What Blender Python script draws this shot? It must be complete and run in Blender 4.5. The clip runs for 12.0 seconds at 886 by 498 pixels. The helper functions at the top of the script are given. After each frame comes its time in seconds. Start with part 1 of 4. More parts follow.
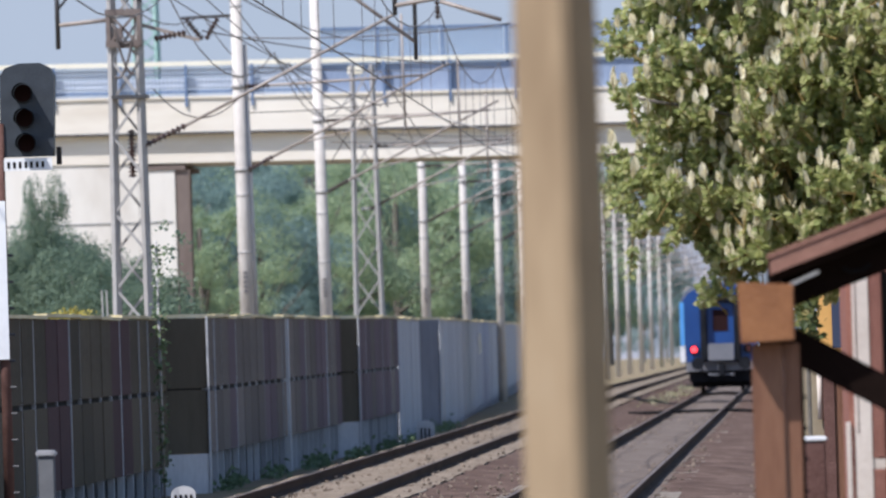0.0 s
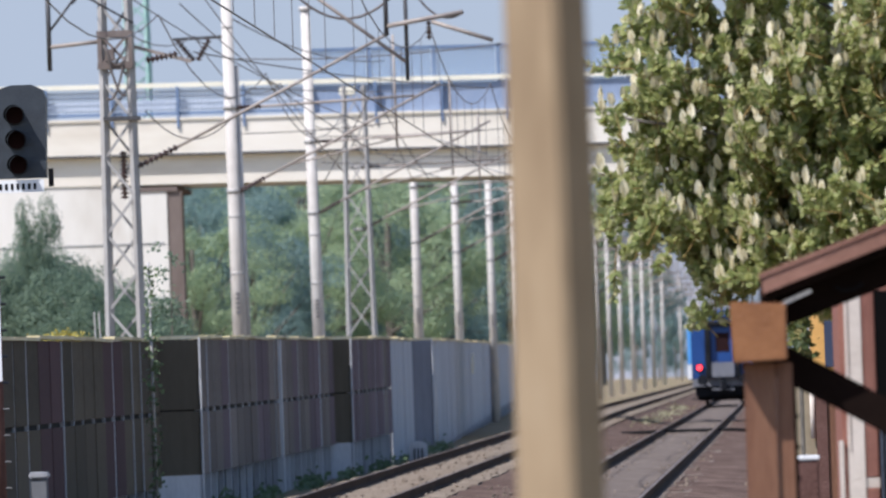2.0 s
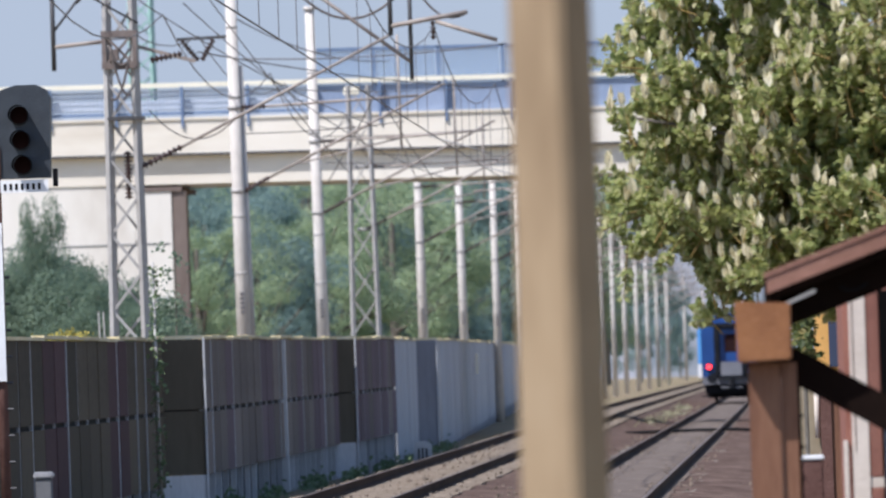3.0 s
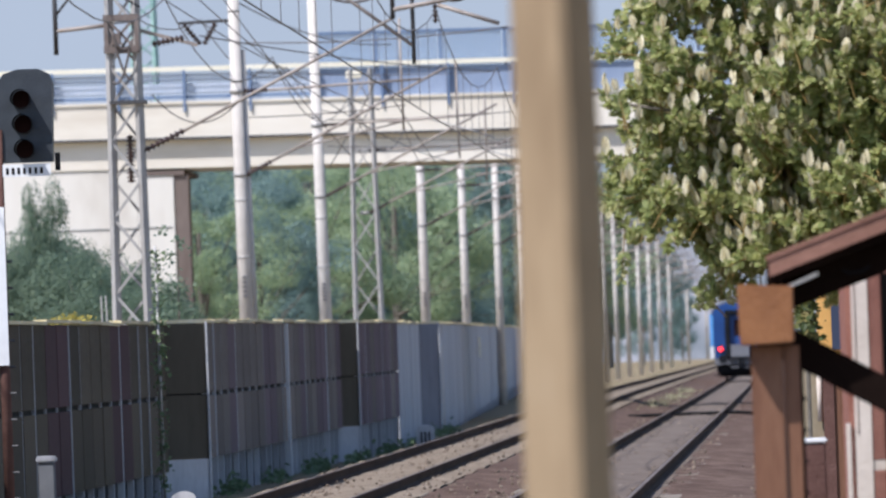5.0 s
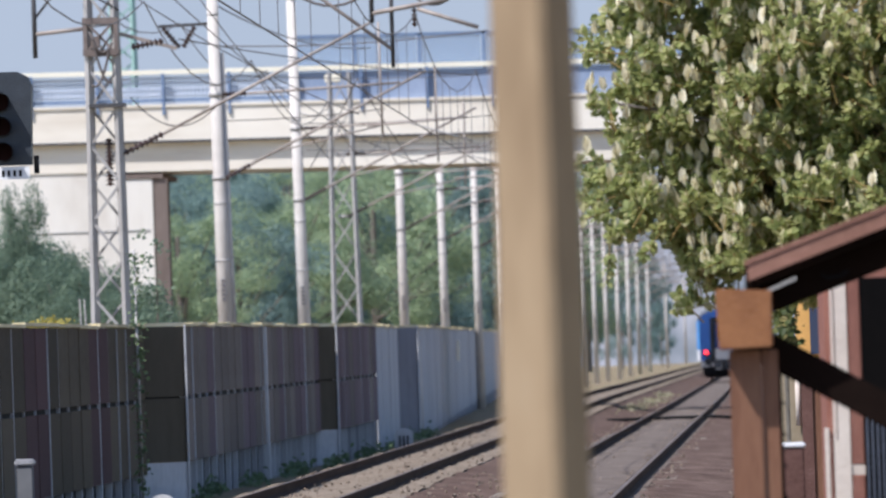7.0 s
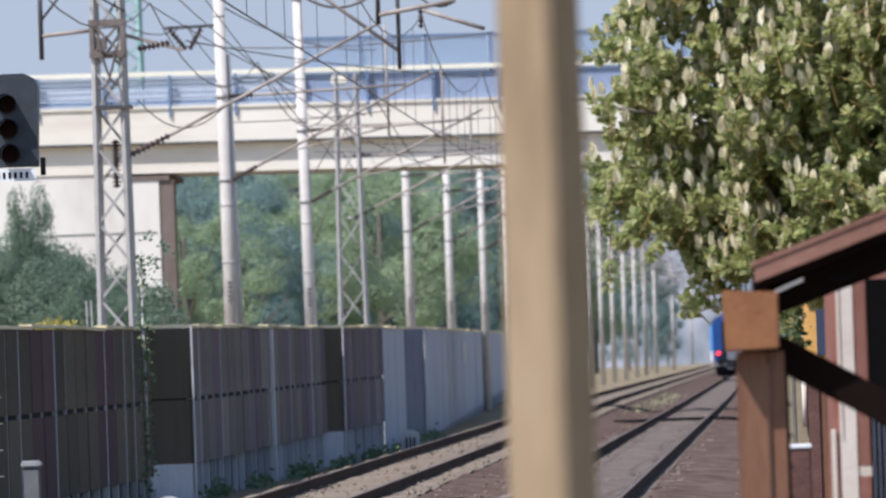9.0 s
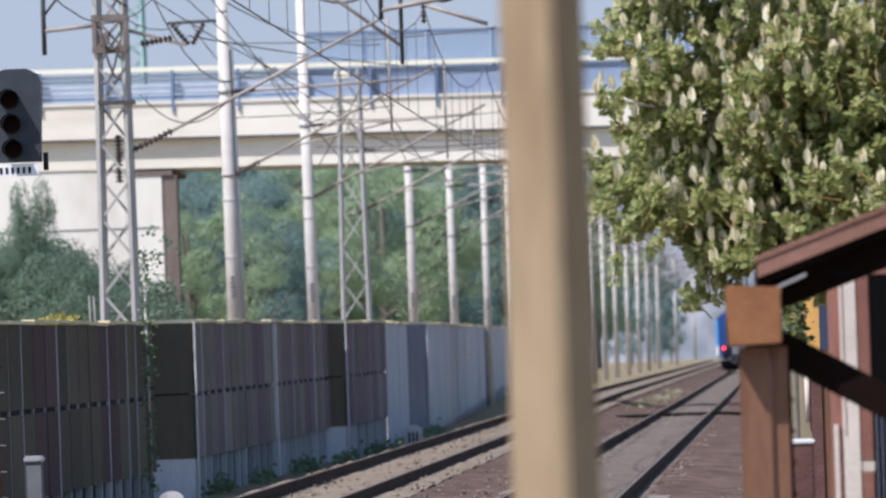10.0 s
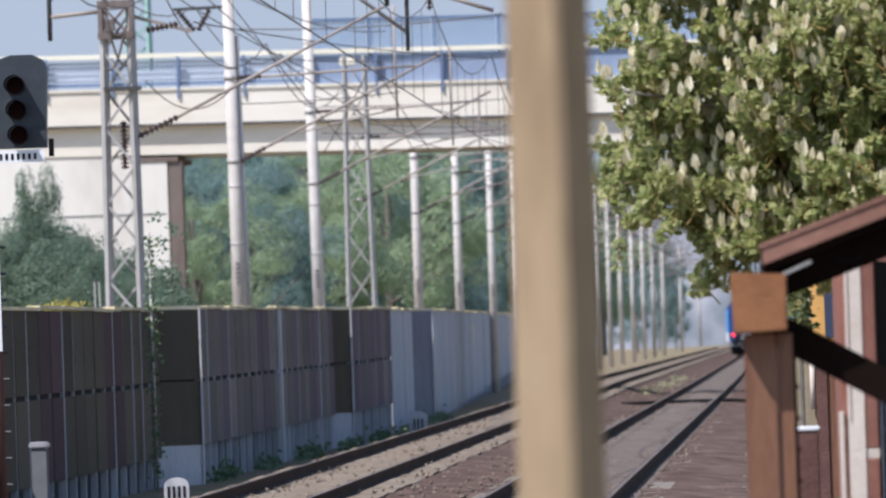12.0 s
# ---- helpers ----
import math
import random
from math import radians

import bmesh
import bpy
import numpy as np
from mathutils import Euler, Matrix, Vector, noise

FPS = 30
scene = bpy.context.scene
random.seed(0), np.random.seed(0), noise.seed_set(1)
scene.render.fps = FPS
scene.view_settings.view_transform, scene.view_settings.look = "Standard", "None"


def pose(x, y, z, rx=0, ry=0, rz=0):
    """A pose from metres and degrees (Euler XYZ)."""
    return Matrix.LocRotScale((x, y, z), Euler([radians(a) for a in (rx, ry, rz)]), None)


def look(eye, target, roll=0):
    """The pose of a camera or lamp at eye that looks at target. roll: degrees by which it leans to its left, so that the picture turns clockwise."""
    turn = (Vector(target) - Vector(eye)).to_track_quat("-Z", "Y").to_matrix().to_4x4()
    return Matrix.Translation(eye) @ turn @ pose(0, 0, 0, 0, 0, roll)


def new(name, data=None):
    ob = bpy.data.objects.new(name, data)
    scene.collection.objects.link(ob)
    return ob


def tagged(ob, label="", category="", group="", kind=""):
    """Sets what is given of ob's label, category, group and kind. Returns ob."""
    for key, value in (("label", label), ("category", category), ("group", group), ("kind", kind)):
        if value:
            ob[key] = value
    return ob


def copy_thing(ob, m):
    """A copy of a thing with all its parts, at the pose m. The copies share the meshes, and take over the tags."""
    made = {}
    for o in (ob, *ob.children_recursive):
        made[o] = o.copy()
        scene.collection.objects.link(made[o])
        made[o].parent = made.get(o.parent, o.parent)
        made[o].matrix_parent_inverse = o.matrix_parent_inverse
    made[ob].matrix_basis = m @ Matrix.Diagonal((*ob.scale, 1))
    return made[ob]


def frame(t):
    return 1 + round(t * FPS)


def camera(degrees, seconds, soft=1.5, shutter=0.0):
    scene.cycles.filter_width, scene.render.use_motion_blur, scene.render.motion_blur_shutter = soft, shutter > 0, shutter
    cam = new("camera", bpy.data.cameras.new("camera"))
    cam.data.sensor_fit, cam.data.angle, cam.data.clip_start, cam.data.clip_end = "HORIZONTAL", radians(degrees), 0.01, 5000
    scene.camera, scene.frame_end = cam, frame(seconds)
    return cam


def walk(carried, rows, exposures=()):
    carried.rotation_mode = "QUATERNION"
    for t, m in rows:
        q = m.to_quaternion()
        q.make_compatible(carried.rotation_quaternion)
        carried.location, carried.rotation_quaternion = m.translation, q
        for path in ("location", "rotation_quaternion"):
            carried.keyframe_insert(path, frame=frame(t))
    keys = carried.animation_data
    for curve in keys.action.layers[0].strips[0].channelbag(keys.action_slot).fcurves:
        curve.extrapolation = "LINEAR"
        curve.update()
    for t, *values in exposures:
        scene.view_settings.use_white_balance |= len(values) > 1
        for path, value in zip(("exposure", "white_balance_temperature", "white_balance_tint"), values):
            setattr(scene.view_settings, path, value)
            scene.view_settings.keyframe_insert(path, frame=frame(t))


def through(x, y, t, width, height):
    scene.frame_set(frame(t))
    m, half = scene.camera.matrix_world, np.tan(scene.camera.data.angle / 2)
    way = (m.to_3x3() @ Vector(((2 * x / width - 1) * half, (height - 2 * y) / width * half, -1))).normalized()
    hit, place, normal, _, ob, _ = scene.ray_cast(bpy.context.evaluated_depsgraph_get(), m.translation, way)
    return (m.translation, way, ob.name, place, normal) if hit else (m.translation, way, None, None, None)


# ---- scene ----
# A long-lens view along a double-track line. x to the right, y along the track, z up from the rail heads.
EYE = (0.0, 0.0, 1.83)
cam = camera(3.946, 12.0, soft=2.1)
cam.data.dof.use_dof = True
cam.data.dof.focus_distance = 120.0
cam.data.dof.aperture_fstop = 12.0

# seconds, degrees to the left of the track's line, degrees up, roll
AIM = [
    (0.0, 1.5489, 0.4483, -1.750),
    (0.5, 1.5798, 0.4453, -1.756),
    (1.0, 1.5205, 0.4731, -1.818),
    (1.5, 1.5019, 0.5046, -1.881),
    (2.0, 1.5117, 0.5381, -1.953),
    (2.5, 1.5217, 0.5451, -2.016),
    (3.0, 1.5311, 0.5381, -1.971),
    (5.0, 1.5443, 0.4649, -2.054),
    (5.5, 1.5078, 0.4522, -2.068),
    (6.0, 1.4576, 0.4655, -1.965),
    (6.5, 1.4372, 0.4843, -2.015),
    (7.0, 1.4491, 0.4784, -1.949),
    (9.0, 1.4779, 0.4864, -1.975),
    (9.5, 1.4911, 0.4856, -1.924),
    (10.0, 1.4911, 0.4650, -1.977),
    (10.5, 1.4730, 0.4532, -1.950),
    (11.0, 1.4794, 0.4382, -1.982),
    (11.5, 1.4858, 0.4304, -1.940),
    (12.0, 1.5169, 0.4061, -1.899),
]


def aimed(left, up, roll):
    a, b = radians(left), radians(up)
    way = Vector((-math.sin(a) * math.cos(b), math.cos(a) * math.cos(b), math.sin(b)))
    return look(EYE, Vector(EYE) + 100 * way, roll)


walk(cam, [(t, aimed(a, b, r)) for t, a, b, r in AIM], [(0.0, 0.42, 6080, 14), (12.0, 0.42, 6080, 14)])

# ---- light ----
SUN = Vector((-0.64, -0.58, 1.22)).normalized()
sun_height = math.asin(SUN.z)
world = bpy.data.worlds.new("sky")
scene.world = world
world.use_nodes = True
wn = world.node_tree.nodes
sky = wn.new("ShaderNodeTexSky")
sky.sky_type, sky.sun_disc = "NISHITA", False
sky.sun_elevation, sky.sun_rotation = sun_height, math.atan2(SUN.x, SUN.y)
sky.dust_density, sky.air_density, sky.ozone_density = 0.8, 1.0, 2.0
world.node_tree.links.new(sky.outputs[0], wn["Background"].inputs[0])
wn["Background"].inputs[1].default_value = 0.125
sun = new("sun", bpy.data.lights.new("sun", "SUN"))
sun.data.energy, sun.data.angle, sun.data.color = 4.4, radians(0.5), (1.0, 0.96, 0.90)
sun.matrix_basis = look(SUN * 50, (0, 0, 0))


# ---- materials ----
def material(name, colours, scale=4.0, rough=0.8, metal=0.0, bump=0.0, bump_scale=None, vary=0.0, island=False, stretch=(1, 1, 1),
             fine=None, spec=None):
    """Noise between colours at two scales; vary: how far single pieces differ in brightness."""
    m = bpy.data.materials.new(name)
    m.use_nodes = True
    nt = m.node_tree
    n, link = nt.nodes, nt.links.new
    b = n["Principled BSDF"]
    b.inputs["Roughness"].default_value, b.inputs["Metallic"].default_value = rough, metal
    b.inputs["Specular IOR Level"].default_value = spec if spec is not None else (0.06 if rough >= 0.8 else 0.4)
    tc, mp = n.new("ShaderNodeTexCoord"), n.new("ShaderNodeMapping")
    mp.inputs["Scale"].default_value = stretch
    link(tc.outputs["Object"], mp.inputs["Vector"])
    big, small = n.new("ShaderNodeTexNoise"), n.new("ShaderNodeTexNoise")
    big.inputs["Scale"].default_value, small.inputs["Scale"].default_value = scale, fine or scale * 9
    big.inputs["Detail"].default_value, small.inputs["Detail"].default_value = 3.0, 2.0
    link(mp.outputs[0], big.inputs["Vector"]), link(mp.outputs[0], small.inputs["Vector"])
    add = n.new("ShaderNodeMath")
    add.operation = "MULTIPLY_ADD"
    link(small.outputs["Fac"], add.inputs[0])
    add.inputs[1].default_value = 0.45
    link(big.outputs["Fac"], add.inputs[2])
    ramp = n.new("ShaderNodeValToRGB")
    el = ramp.color_ramp.elements
    while len(el) < len(colours):
        el.new(0.5)
    for i, c in enumerate(colours):
        el[i].position = 0.45 + 0.55 * i / max(1, len(colours) - 1)
        el[i].color = (*c, 1)
    link(add.outputs[0], ramp.inputs[0])
    out = ramp.outputs[0]
    if vary:
        src = n.new("ShaderNodeNewGeometry").outputs["Random Per Island"] if island else n.new("ShaderNodeObjectInfo").outputs["Random"]
        rng = n.new("ShaderNodeMapRange")
        link(src, rng.inputs[0])
        rng.inputs[3].default_value, rng.inputs[4].default_value = 1 - vary, 1 + vary
        hsv = n.new("ShaderNodeHueSaturation")
        link(rng.outputs[0], hsv.inputs["Value"])
        link(out, hsv.inputs["Color"])
        out = hsv.outputs[0]
    link(out, b.inputs["Base Color"])
    if bump:
        nb, bp = n.new("ShaderNodeTexNoise"), n.new("ShaderNodeBump")
        nb.inputs["Scale"].default_value = bump_scale or scale * 8
        nb.inputs["Detail"].default_value = 4.0
        link(mp.outputs[0], nb.inputs["Vector"])
        bp.inputs["Strength"].default_value = bump
        bp.inputs["Distance"].default_value = 0.02
        link(nb.outputs["Fac"], bp.inputs["Height"])
        link(bp.outputs[0], b.inputs["Normal"])
    return m


def leafy(name, colours, rough=0.6, through=0.3):
    """Leaves: the colour of each leaf from a ramp by chance, some light coming through."""
    m = bpy.data.materials.new(name)
    m.use_nodes = True
    n, link = m.node_tree.nodes, m.node_tree.links.new
    b = n["Principled BSDF"]
    b.inputs["Roughness"].default_value = rough
    b.inputs["Specular IOR Level"].default_value = 0.3
    geo, ramp = n.new("ShaderNodeNewGeometry"), n.new("ShaderNodeValToRGB")
    el = ramp.color_ramp.elements
    while len(el) < len(colours):
        el.new(0.5)
    for i, (p, c) in enumerate(colours):
        el[i].position, el[i].color = p, (*c, 1)
    link(geo.outputs["Random Per Island"], ramp.inputs[0])
    link(ramp.outputs[0], b.inputs["Base Color"])
    tr, mix = n.new("ShaderNodeBsdfTranslucent"), n.new("ShaderNodeMixShader")
    link(ramp.outputs[0], tr.inputs[0])
    mix.inputs[0].default_value = through
    link(b.outputs[0], mix.inputs[1]), link(tr.outputs[0], mix.inputs[2])
    link(mix.outputs[0], n["Material Output"].inputs[0])
    return m


def plain(name, c, rough=0.5, metal=0.0, glow=0.0):
    m = bpy.data.materials.new(name)
    m.use_nodes = True
    b = m.node_tree.nodes["Principled BSDF"]
    b.inputs["Base Color"].default_value = (*c, 1)
    b.inputs["Roughness"].default_value, b.inputs["Metallic"].default_value = rough, metal
    if rough >= 0.8:
        b.inputs["Specular IOR Level"].default_value = 0.05
    if glow:
        b.inputs["Emission Color"].default_value = (*c, 1)
        b.inputs["Emission Strength"].default_value = glow
    return m


M_EARTH = material("earth", [(0.16, 0.12, 0.08), (0.26, 0.20, 0.13), (0.12, 0.15, 0.05)], 0.3, 0.95, bump=0.6)
M_BALLAST_PALE = material("pale_ballast", [(0.12, 0.092, 0.066), (0.205, 0.162, 0.12), (0.28, 0.23, 0.178)], 3.0, 0.9, bump=0.35, bump_scale=26, stretch=(1, 0.6, 1), fine=24)
M_BALLAST_BROWN = material("rusty_ballast", [(0.045, 0.027, 0.021), (0.100, 0.065, 0.050), (0.18, 0.125, 0.10)], 2.0, 0.9, bump=0.35, bump_scale=26, stretch=(1, 0.6, 1), fine=24)
M_BALLAST_GREY = material("grey_ballast", [(0.088, 0.068, 0.056), (0.14, 0.112, 0.094), (0.19, 0.155, 0.13)], 2.0, 0.9, bump=0.35, bump_scale=26, stretch=(1, 0.6, 1), fine=24)
M_STONE = material("loose_stones", [(0.12, 0.09, 0.07), (0.23, 0.185, 0.145)], 5, 0.9, vary=0.4, island=True)
M_RAIL = material("rusty_rail", [(0.026, 0.013, 0.009), (0.060, 0.032, 0.021)], 3, 0.85, 0.0, stretch=(1, 0.1, 1))
M_RAILHEAD = material("worn_railhead", [(0.09, 0.065, 0.05), (0.17, 0.135, 0.11)], 3, 0.6, 0.2, stretch=(1, 0.05, 1))
M_SLEEPER = material("sleeper_concrete", [(0.2, 0.17, 0.14), (0.3, 0.27, 0.23)], 5, 0.9, vary=0.2)
M_CONCRETE = material("mast_concrete", [(0.36, 0.325, 0.29), (0.53, 0.49, 0.445), (0.62, 0.58, 0.535)], 1.6, 0.85, bump=0.3, stretch=(1, 1, 0.25), vary=0.08)
M_BRIDGE = material("bridge_paint", [(0.64, 0.57, 0.47), (0.76, 0.70, 0.60), (0.82, 0.77, 0.68)], 0.25, 0.85, stretch=(0.5, 1, 2.0), fine=1.5, bump=0.1)
M_PIER = material("pier_concrete", [(0.60, 0.55, 0.48), (0.72, 0.68, 0.61), (0.78, 0.74, 0.68)], 0.3, 0.85, stretch=(1, 1, 0.4), fine=2.0)
M_BROWNCONCRETE = material("dark_brown_concrete", [(0.13, 0.10, 0.085), (0.20, 0.16, 0.14)], 0.8, 0.9, stretch=(1, 1, 0.3))
M_CREAM = material("cream_handrail", [(0.74, 0.69, 0.54), (0.85, 0.81, 0.68)], 1, 0.6)
M_BLUE = material("blue_railing", [(0.10, 0.15, 0.26), (0.16, 0.23, 0.36)], 2, 0.55)
M_BEAM = material("dull_crash_beam", [(0.26, 0.31, 0.38), (0.34, 0.39, 0.46)], 2, 0.6)
M_BASEPANEL = material("blue_grey_sheet", [(0.20, 0.26, 0.38), (0.29, 0.35, 0.47)], 0.8, 0.6, stretch=(2, 1, 0.5))
M_PALEBLUE = material("pale_railing_infill", [(0.40, 0.46, 0.56), (0.55, 0.60, 0.68)], 3, 0.6)
M_PANEL = material("barrier_panel", [(0.064, 0.051, 0.036), (0.088, 0.071, 0.050), (0.074, 0.053, 0.048)], 0.8, 0.85, bump=0.3, stretch=(1, 0.3, 1), vary=0.32)
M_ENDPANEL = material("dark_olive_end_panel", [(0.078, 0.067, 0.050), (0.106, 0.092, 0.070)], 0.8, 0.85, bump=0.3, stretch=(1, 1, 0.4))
# lighter copies of the barrier panels: haze over the farther runs, as colour
M_PANEL_HAZED = material("hazed_barrier_panel", [(0.125, 0.104, 0.092), (0.165, 0.138, 0.122), (0.145, 0.115, 0.118)], 0.8, 0.85, bump=0.3, stretch=(1, 0.3, 1), vary=0.25)
M_PANEL_REDHAZED = material("hazed_purple_panel", [(0.125, 0.092, 0.102), (0.165, 0.122, 0.134)], 0.8, 0.85, bump=0.3, stretch=(1, 0.3, 1), vary=0.2)
M_PANEL_RED = material("purple_barrier_panel", [(0.074, 0.041, 0.044), (0.100, 0.057, 0.060)], 0.8, 0.85, bump=0.4, stretch=(1, 0.3, 1), vary=0.2)
M_PLINTH = material("plinth_concrete", [(0.15, 0.155, 0.165), (0.23, 0.235, 0.245)], 1.0, 0.9, vary=0.2, stretch=(1, 0.3, 1))
# plinth coloured near-black for the shade in the recesses between the posts
M_RECESS = material("recess_shaded_plinth", [(0.022, 0.024, 0.028), (0.055, 0.058, 0.065)], 1.0, 0.9, vary=0.3, stretch=(1, 0.3, 1))
M_POST = material("barrier_post_concrete", [(0.32, 0.32, 0.335), (0.48, 0.48, 0.495)], 2.0, 0.9, vary=0.25, stretch=(1, 1, 0.3))
M_PALEPOST = material("pale_post_concrete", [(0.42, 0.42, 0.43), (0.62, 0.62, 0.63)], 2.0, 0.9, stretch=(1, 1, 0.3))
M_GREYPANEL = material("grey_barrier_panel", [(0.36, 0.365, 0.39), (0.46, 0.465, 0.49)], 0.5, 0.85, vary=0.07, stretch=(1, 0.3, 0.4))
# darker copy of the grey panel: shade on its end faces, as colour
M_GREYEND_SHADE = material("shaded_grey_end_panel", [(0.16, 0.165, 0.19), (0.24, 0.245, 0.275)], 0.8, 0.9, stretch=(1, 1, 0.3))
# mottled ochre coping, its colour brightened to stand for sun on the top
M_COPING = material("sun_brightened_coping", [(0.50, 0.40, 0.20), (0.74, 0.68, 0.52)], 1.5, 0.9, vary=0.14, stretch=(1, 0.2, 1))
M_STEEL = material("galvanised_steel", [(0.33, 0.31, 0.29), (0.45, 0.43, 0.41)], 2, 0.6, 0.25)
M_RUSTSTEEL = material("weathered_tube", [(0.24, 0.20, 0.175), (0.40, 0.35, 0.31)], 3, 0.7, 0.1)
M_COLLAR = material("rust_brown_steel", [(0.11, 0.085, 0.075), (0.23, 0.19, 0.17)], 4, 0.7, 0.1)
M_DARKSTEEL = plain("dark_steel", (0.07, 0.068, 0.07), 0.6, 0.3)
M_WIRE = plain("wire", (0.13, 0.11, 0.10), 0.6, 0.4)
M_INSULATOR = plain("brown_porcelain", (0.055, 0.03, 0.025), 0.3)
M_TEAL = material("teal_pylon_paint", [(0.25, 0.42, 0.38), (0.36, 0.52, 0.47)], 1, 0.6)
M_SIGNAL = material("signal_housing", [(0.024, 0.030, 0.038), (0.045, 0.053, 0.063)], 5, 0.55, vary=0.0, bump=0.2)
M_LENS = plain("unlit_signal_lens", (0.026, 0.012, 0.012), 0.8)
M_WHITE = material("white_enamel", [(0.72, 0.72, 0.72), (0.82, 0.82, 0.82)], 4, 0.5)
M_BLACK = plain("black_paint", (0.010, 0.010, 0.011), 0.8)
# black that stands for deep shade in the doorway
M_DOORSHADE = material("doorway_shade_black", [(0.003, 0.003, 0.003), (0.006, 0.005, 0.005)], 2, 0.95)
M_SLAT = material("blue_grey_slat", [(0.05, 0.06, 0.08), (0.09, 0.10, 0.13)], 5, 0.7)
M_BOLLARD = material("purple_brown_paint", [(0.10, 0.052, 0.042), (0.16, 0.09, 0.075)], 5, 0.8, bump=0.3)
M_WOOD = material("brown_glazed_timber", [(0.12, 0.050, 0.026), (0.18, 0.082, 0.044), (0.22, 0.108, 0.060)], 3.0, 0.6, bump=0.25, stretch=(3, 3, 0.4))
M_WOODEND = material("brown_beam_end", [(0.20, 0.080, 0.030), (0.31, 0.135, 0.052)], 6.0, 0.45, bump=0.2)
M_SHINGLE = material("brown_roof_sheet", [(0.20, 0.095, 0.065), (0.28, 0.14, 0.10)], 4, 0.7, bump=0.3)
# near-black wood: the shade under the porch roof is put into the colour
M_SHADEWOOD = material("shade_black_boards", [(0.007, 0.004, 0.003), (0.014, 0.008, 0.006)], 4, 0.9)
M_FADED = plain("faded_stencil_paint", (0.16, 0.15, 0.15), 0.8)
M_NEARPOST = material("weathered_pole", [(0.250, 0.177, 0.107), (0.342, 0.250, 0.153), (0.392, 0.300, 0.196)], 2.0, 0.9, bump=0.3, stretch=(1, 1, 0.25))
M_BRICK = material("red_brick", [(0.23, 0.10, 0.075), (0.34, 0.16, 0.12)], 6, 0.9, vary=0.2)
M_PLASTER = material("cream_plaster", [(0.55, 0.47, 0.40), (0.68, 0.60, 0.52)], 4, 0.9, bump=0.2)
M_YELLOW = material("ochre_render", [(0.55, 0.30, 0.09), (0.66, 0.38, 0.13)], 1.5, 0.9)
M_BEIGE = material("beige_render", [(0.24, 0.20, 0.13), (0.34, 0.28, 0.20)], 1.5, 0.9)
M_NAVY = plain("navy_frame", (0.03, 0.04, 0.075), 0.5)
M_TRAINBLUE = material("train_blue", [(0.014, 0.052, 0.19), (0.020, 0.072, 0.25)], 1.0, 0.35)
M_TRAINLITEDGE = plain("train_sunlit_edge_blue", (0.10, 0.33, 0.70), 0.35)
M_TRAINDARK = material("train_underframe", [(0.010, 0.011, 0.014), (0.022, 0.023, 0.027)], 2, 0.8)
M_TRAINGREY = material("train_grey", [(0.14, 0.145, 0.16), (0.20, 0.20, 0.22)], 1.5, 0.6)
M_TRAINROOF = material("train_roof", [(0.13, 0.14, 0.16), (0.2, 0.21, 0.23)], 1.5, 0.7)
M_TAIL = plain("tail_light", (1.0, 0.04, 0.05), 0.3, glow=2.5)
M_REDGLASS = plain("dark_red_glass", (0.05, 0.008, 0.008), 0.25)
M_BARK = material("bark", [(0.10, 0.085, 0.07), (0.22, 0.20, 0.17)], 8, 0.9, bump=0.6, stretch=(1, 1, 0.3))
M_POPLAR = leafy("poplar_leaves", [(0.0, (0.245, 0.295, 0.115)), (0.4, (0.375, 0.415, 0.158)), (0.72, (0.49, 0.50, 0.205)), (0.9, (0.58, 0.56, 0.30)), (1.0, (0.67, 0.63, 0.40))], 0.55, 0.56)
M_SILVER = leafy("silver_leaf_backs", [(0.0, (0.62, 0.56, 0.36)), (0.5, (0.80, 0.73, 0.52)), (1.0, (0.92, 0.86, 0.66))], 0.7, 0.4)
M_TWIG = material("olive_twig_bark", [(0.16, 0.11, 0.04), (0.30, 0.21, 0.08)], 6, 0.8)
# woods leaves are paler and bluer than foliage: distance haze is mixed in
M_WOODS = leafy("hazed_woods_leaves", [(0.0, (0.27, 0.36, 0.23)), (0.5, (0.34, 0.43, 0.26)), (1.0, (0.43, 0.50, 0.29))], 0.6, 0.5)
M_WOODS_DARK = leafy("hazed_dark_woods_leaves", [(0.0, (0.19, 0.28, 0.27)), (0.6, (0.23, 0.33, 0.30)), (1.0, (0.29, 0.38, 0.33))], 0.6, 0.5)
M_SHRUB = leafy("shrub_leaves", [(0.0, (0.13, 0.19, 0.14)), (0.6, (0.17, 0.235, 0.16)), (1.0, (0.22, 0.28, 0.18))], 0.6, 0.5)
M_WEED = leafy("weed_leaves", [(0.0, (0.10, 0.15, 0.08)), (1.0, (0.20, 0.27, 0.13))])
M_BUSH = leafy("dark_bush_leaves", [(0.0, (0.045, 0.065, 0.02)), (0.7, (0.10, 0.115, 0.03)), (1.0, (0.24, 0.19, 0.06))])
M_DRYWEED = leafy("dry_weeds", [(0.0, (0.18, 0.17, 0.09)), (1.0, (0.36, 0.33, 0.21))])
M_GOLD = leafy("goldenrod_flowers", [(0.0, (0.20, 0.19, 0.04)), (1.0, (0.45, 0.36, 0.07))])


# ---- builders ----
def finish(ob, smooth=False):
    if smooth:
        for p in ob.data.polygons:
            p.use_smooth = True
    return ob


def part(name, bm, mat, parent=None, label="", smooth=False):
    me = bpy.data.meshes.new(name)
    bmesh.ops.recalc_face_normals(bm, faces=bm.faces) if len(bm.faces) < 20000 else None
    bm.to_mesh(me)
    bm.free()
    me.materials.append(mat)
    ob = new(name, me)
    if parent:
        ob.parent = parent
    if label:
        ob["label"] = label
    return finish(ob, smooth)


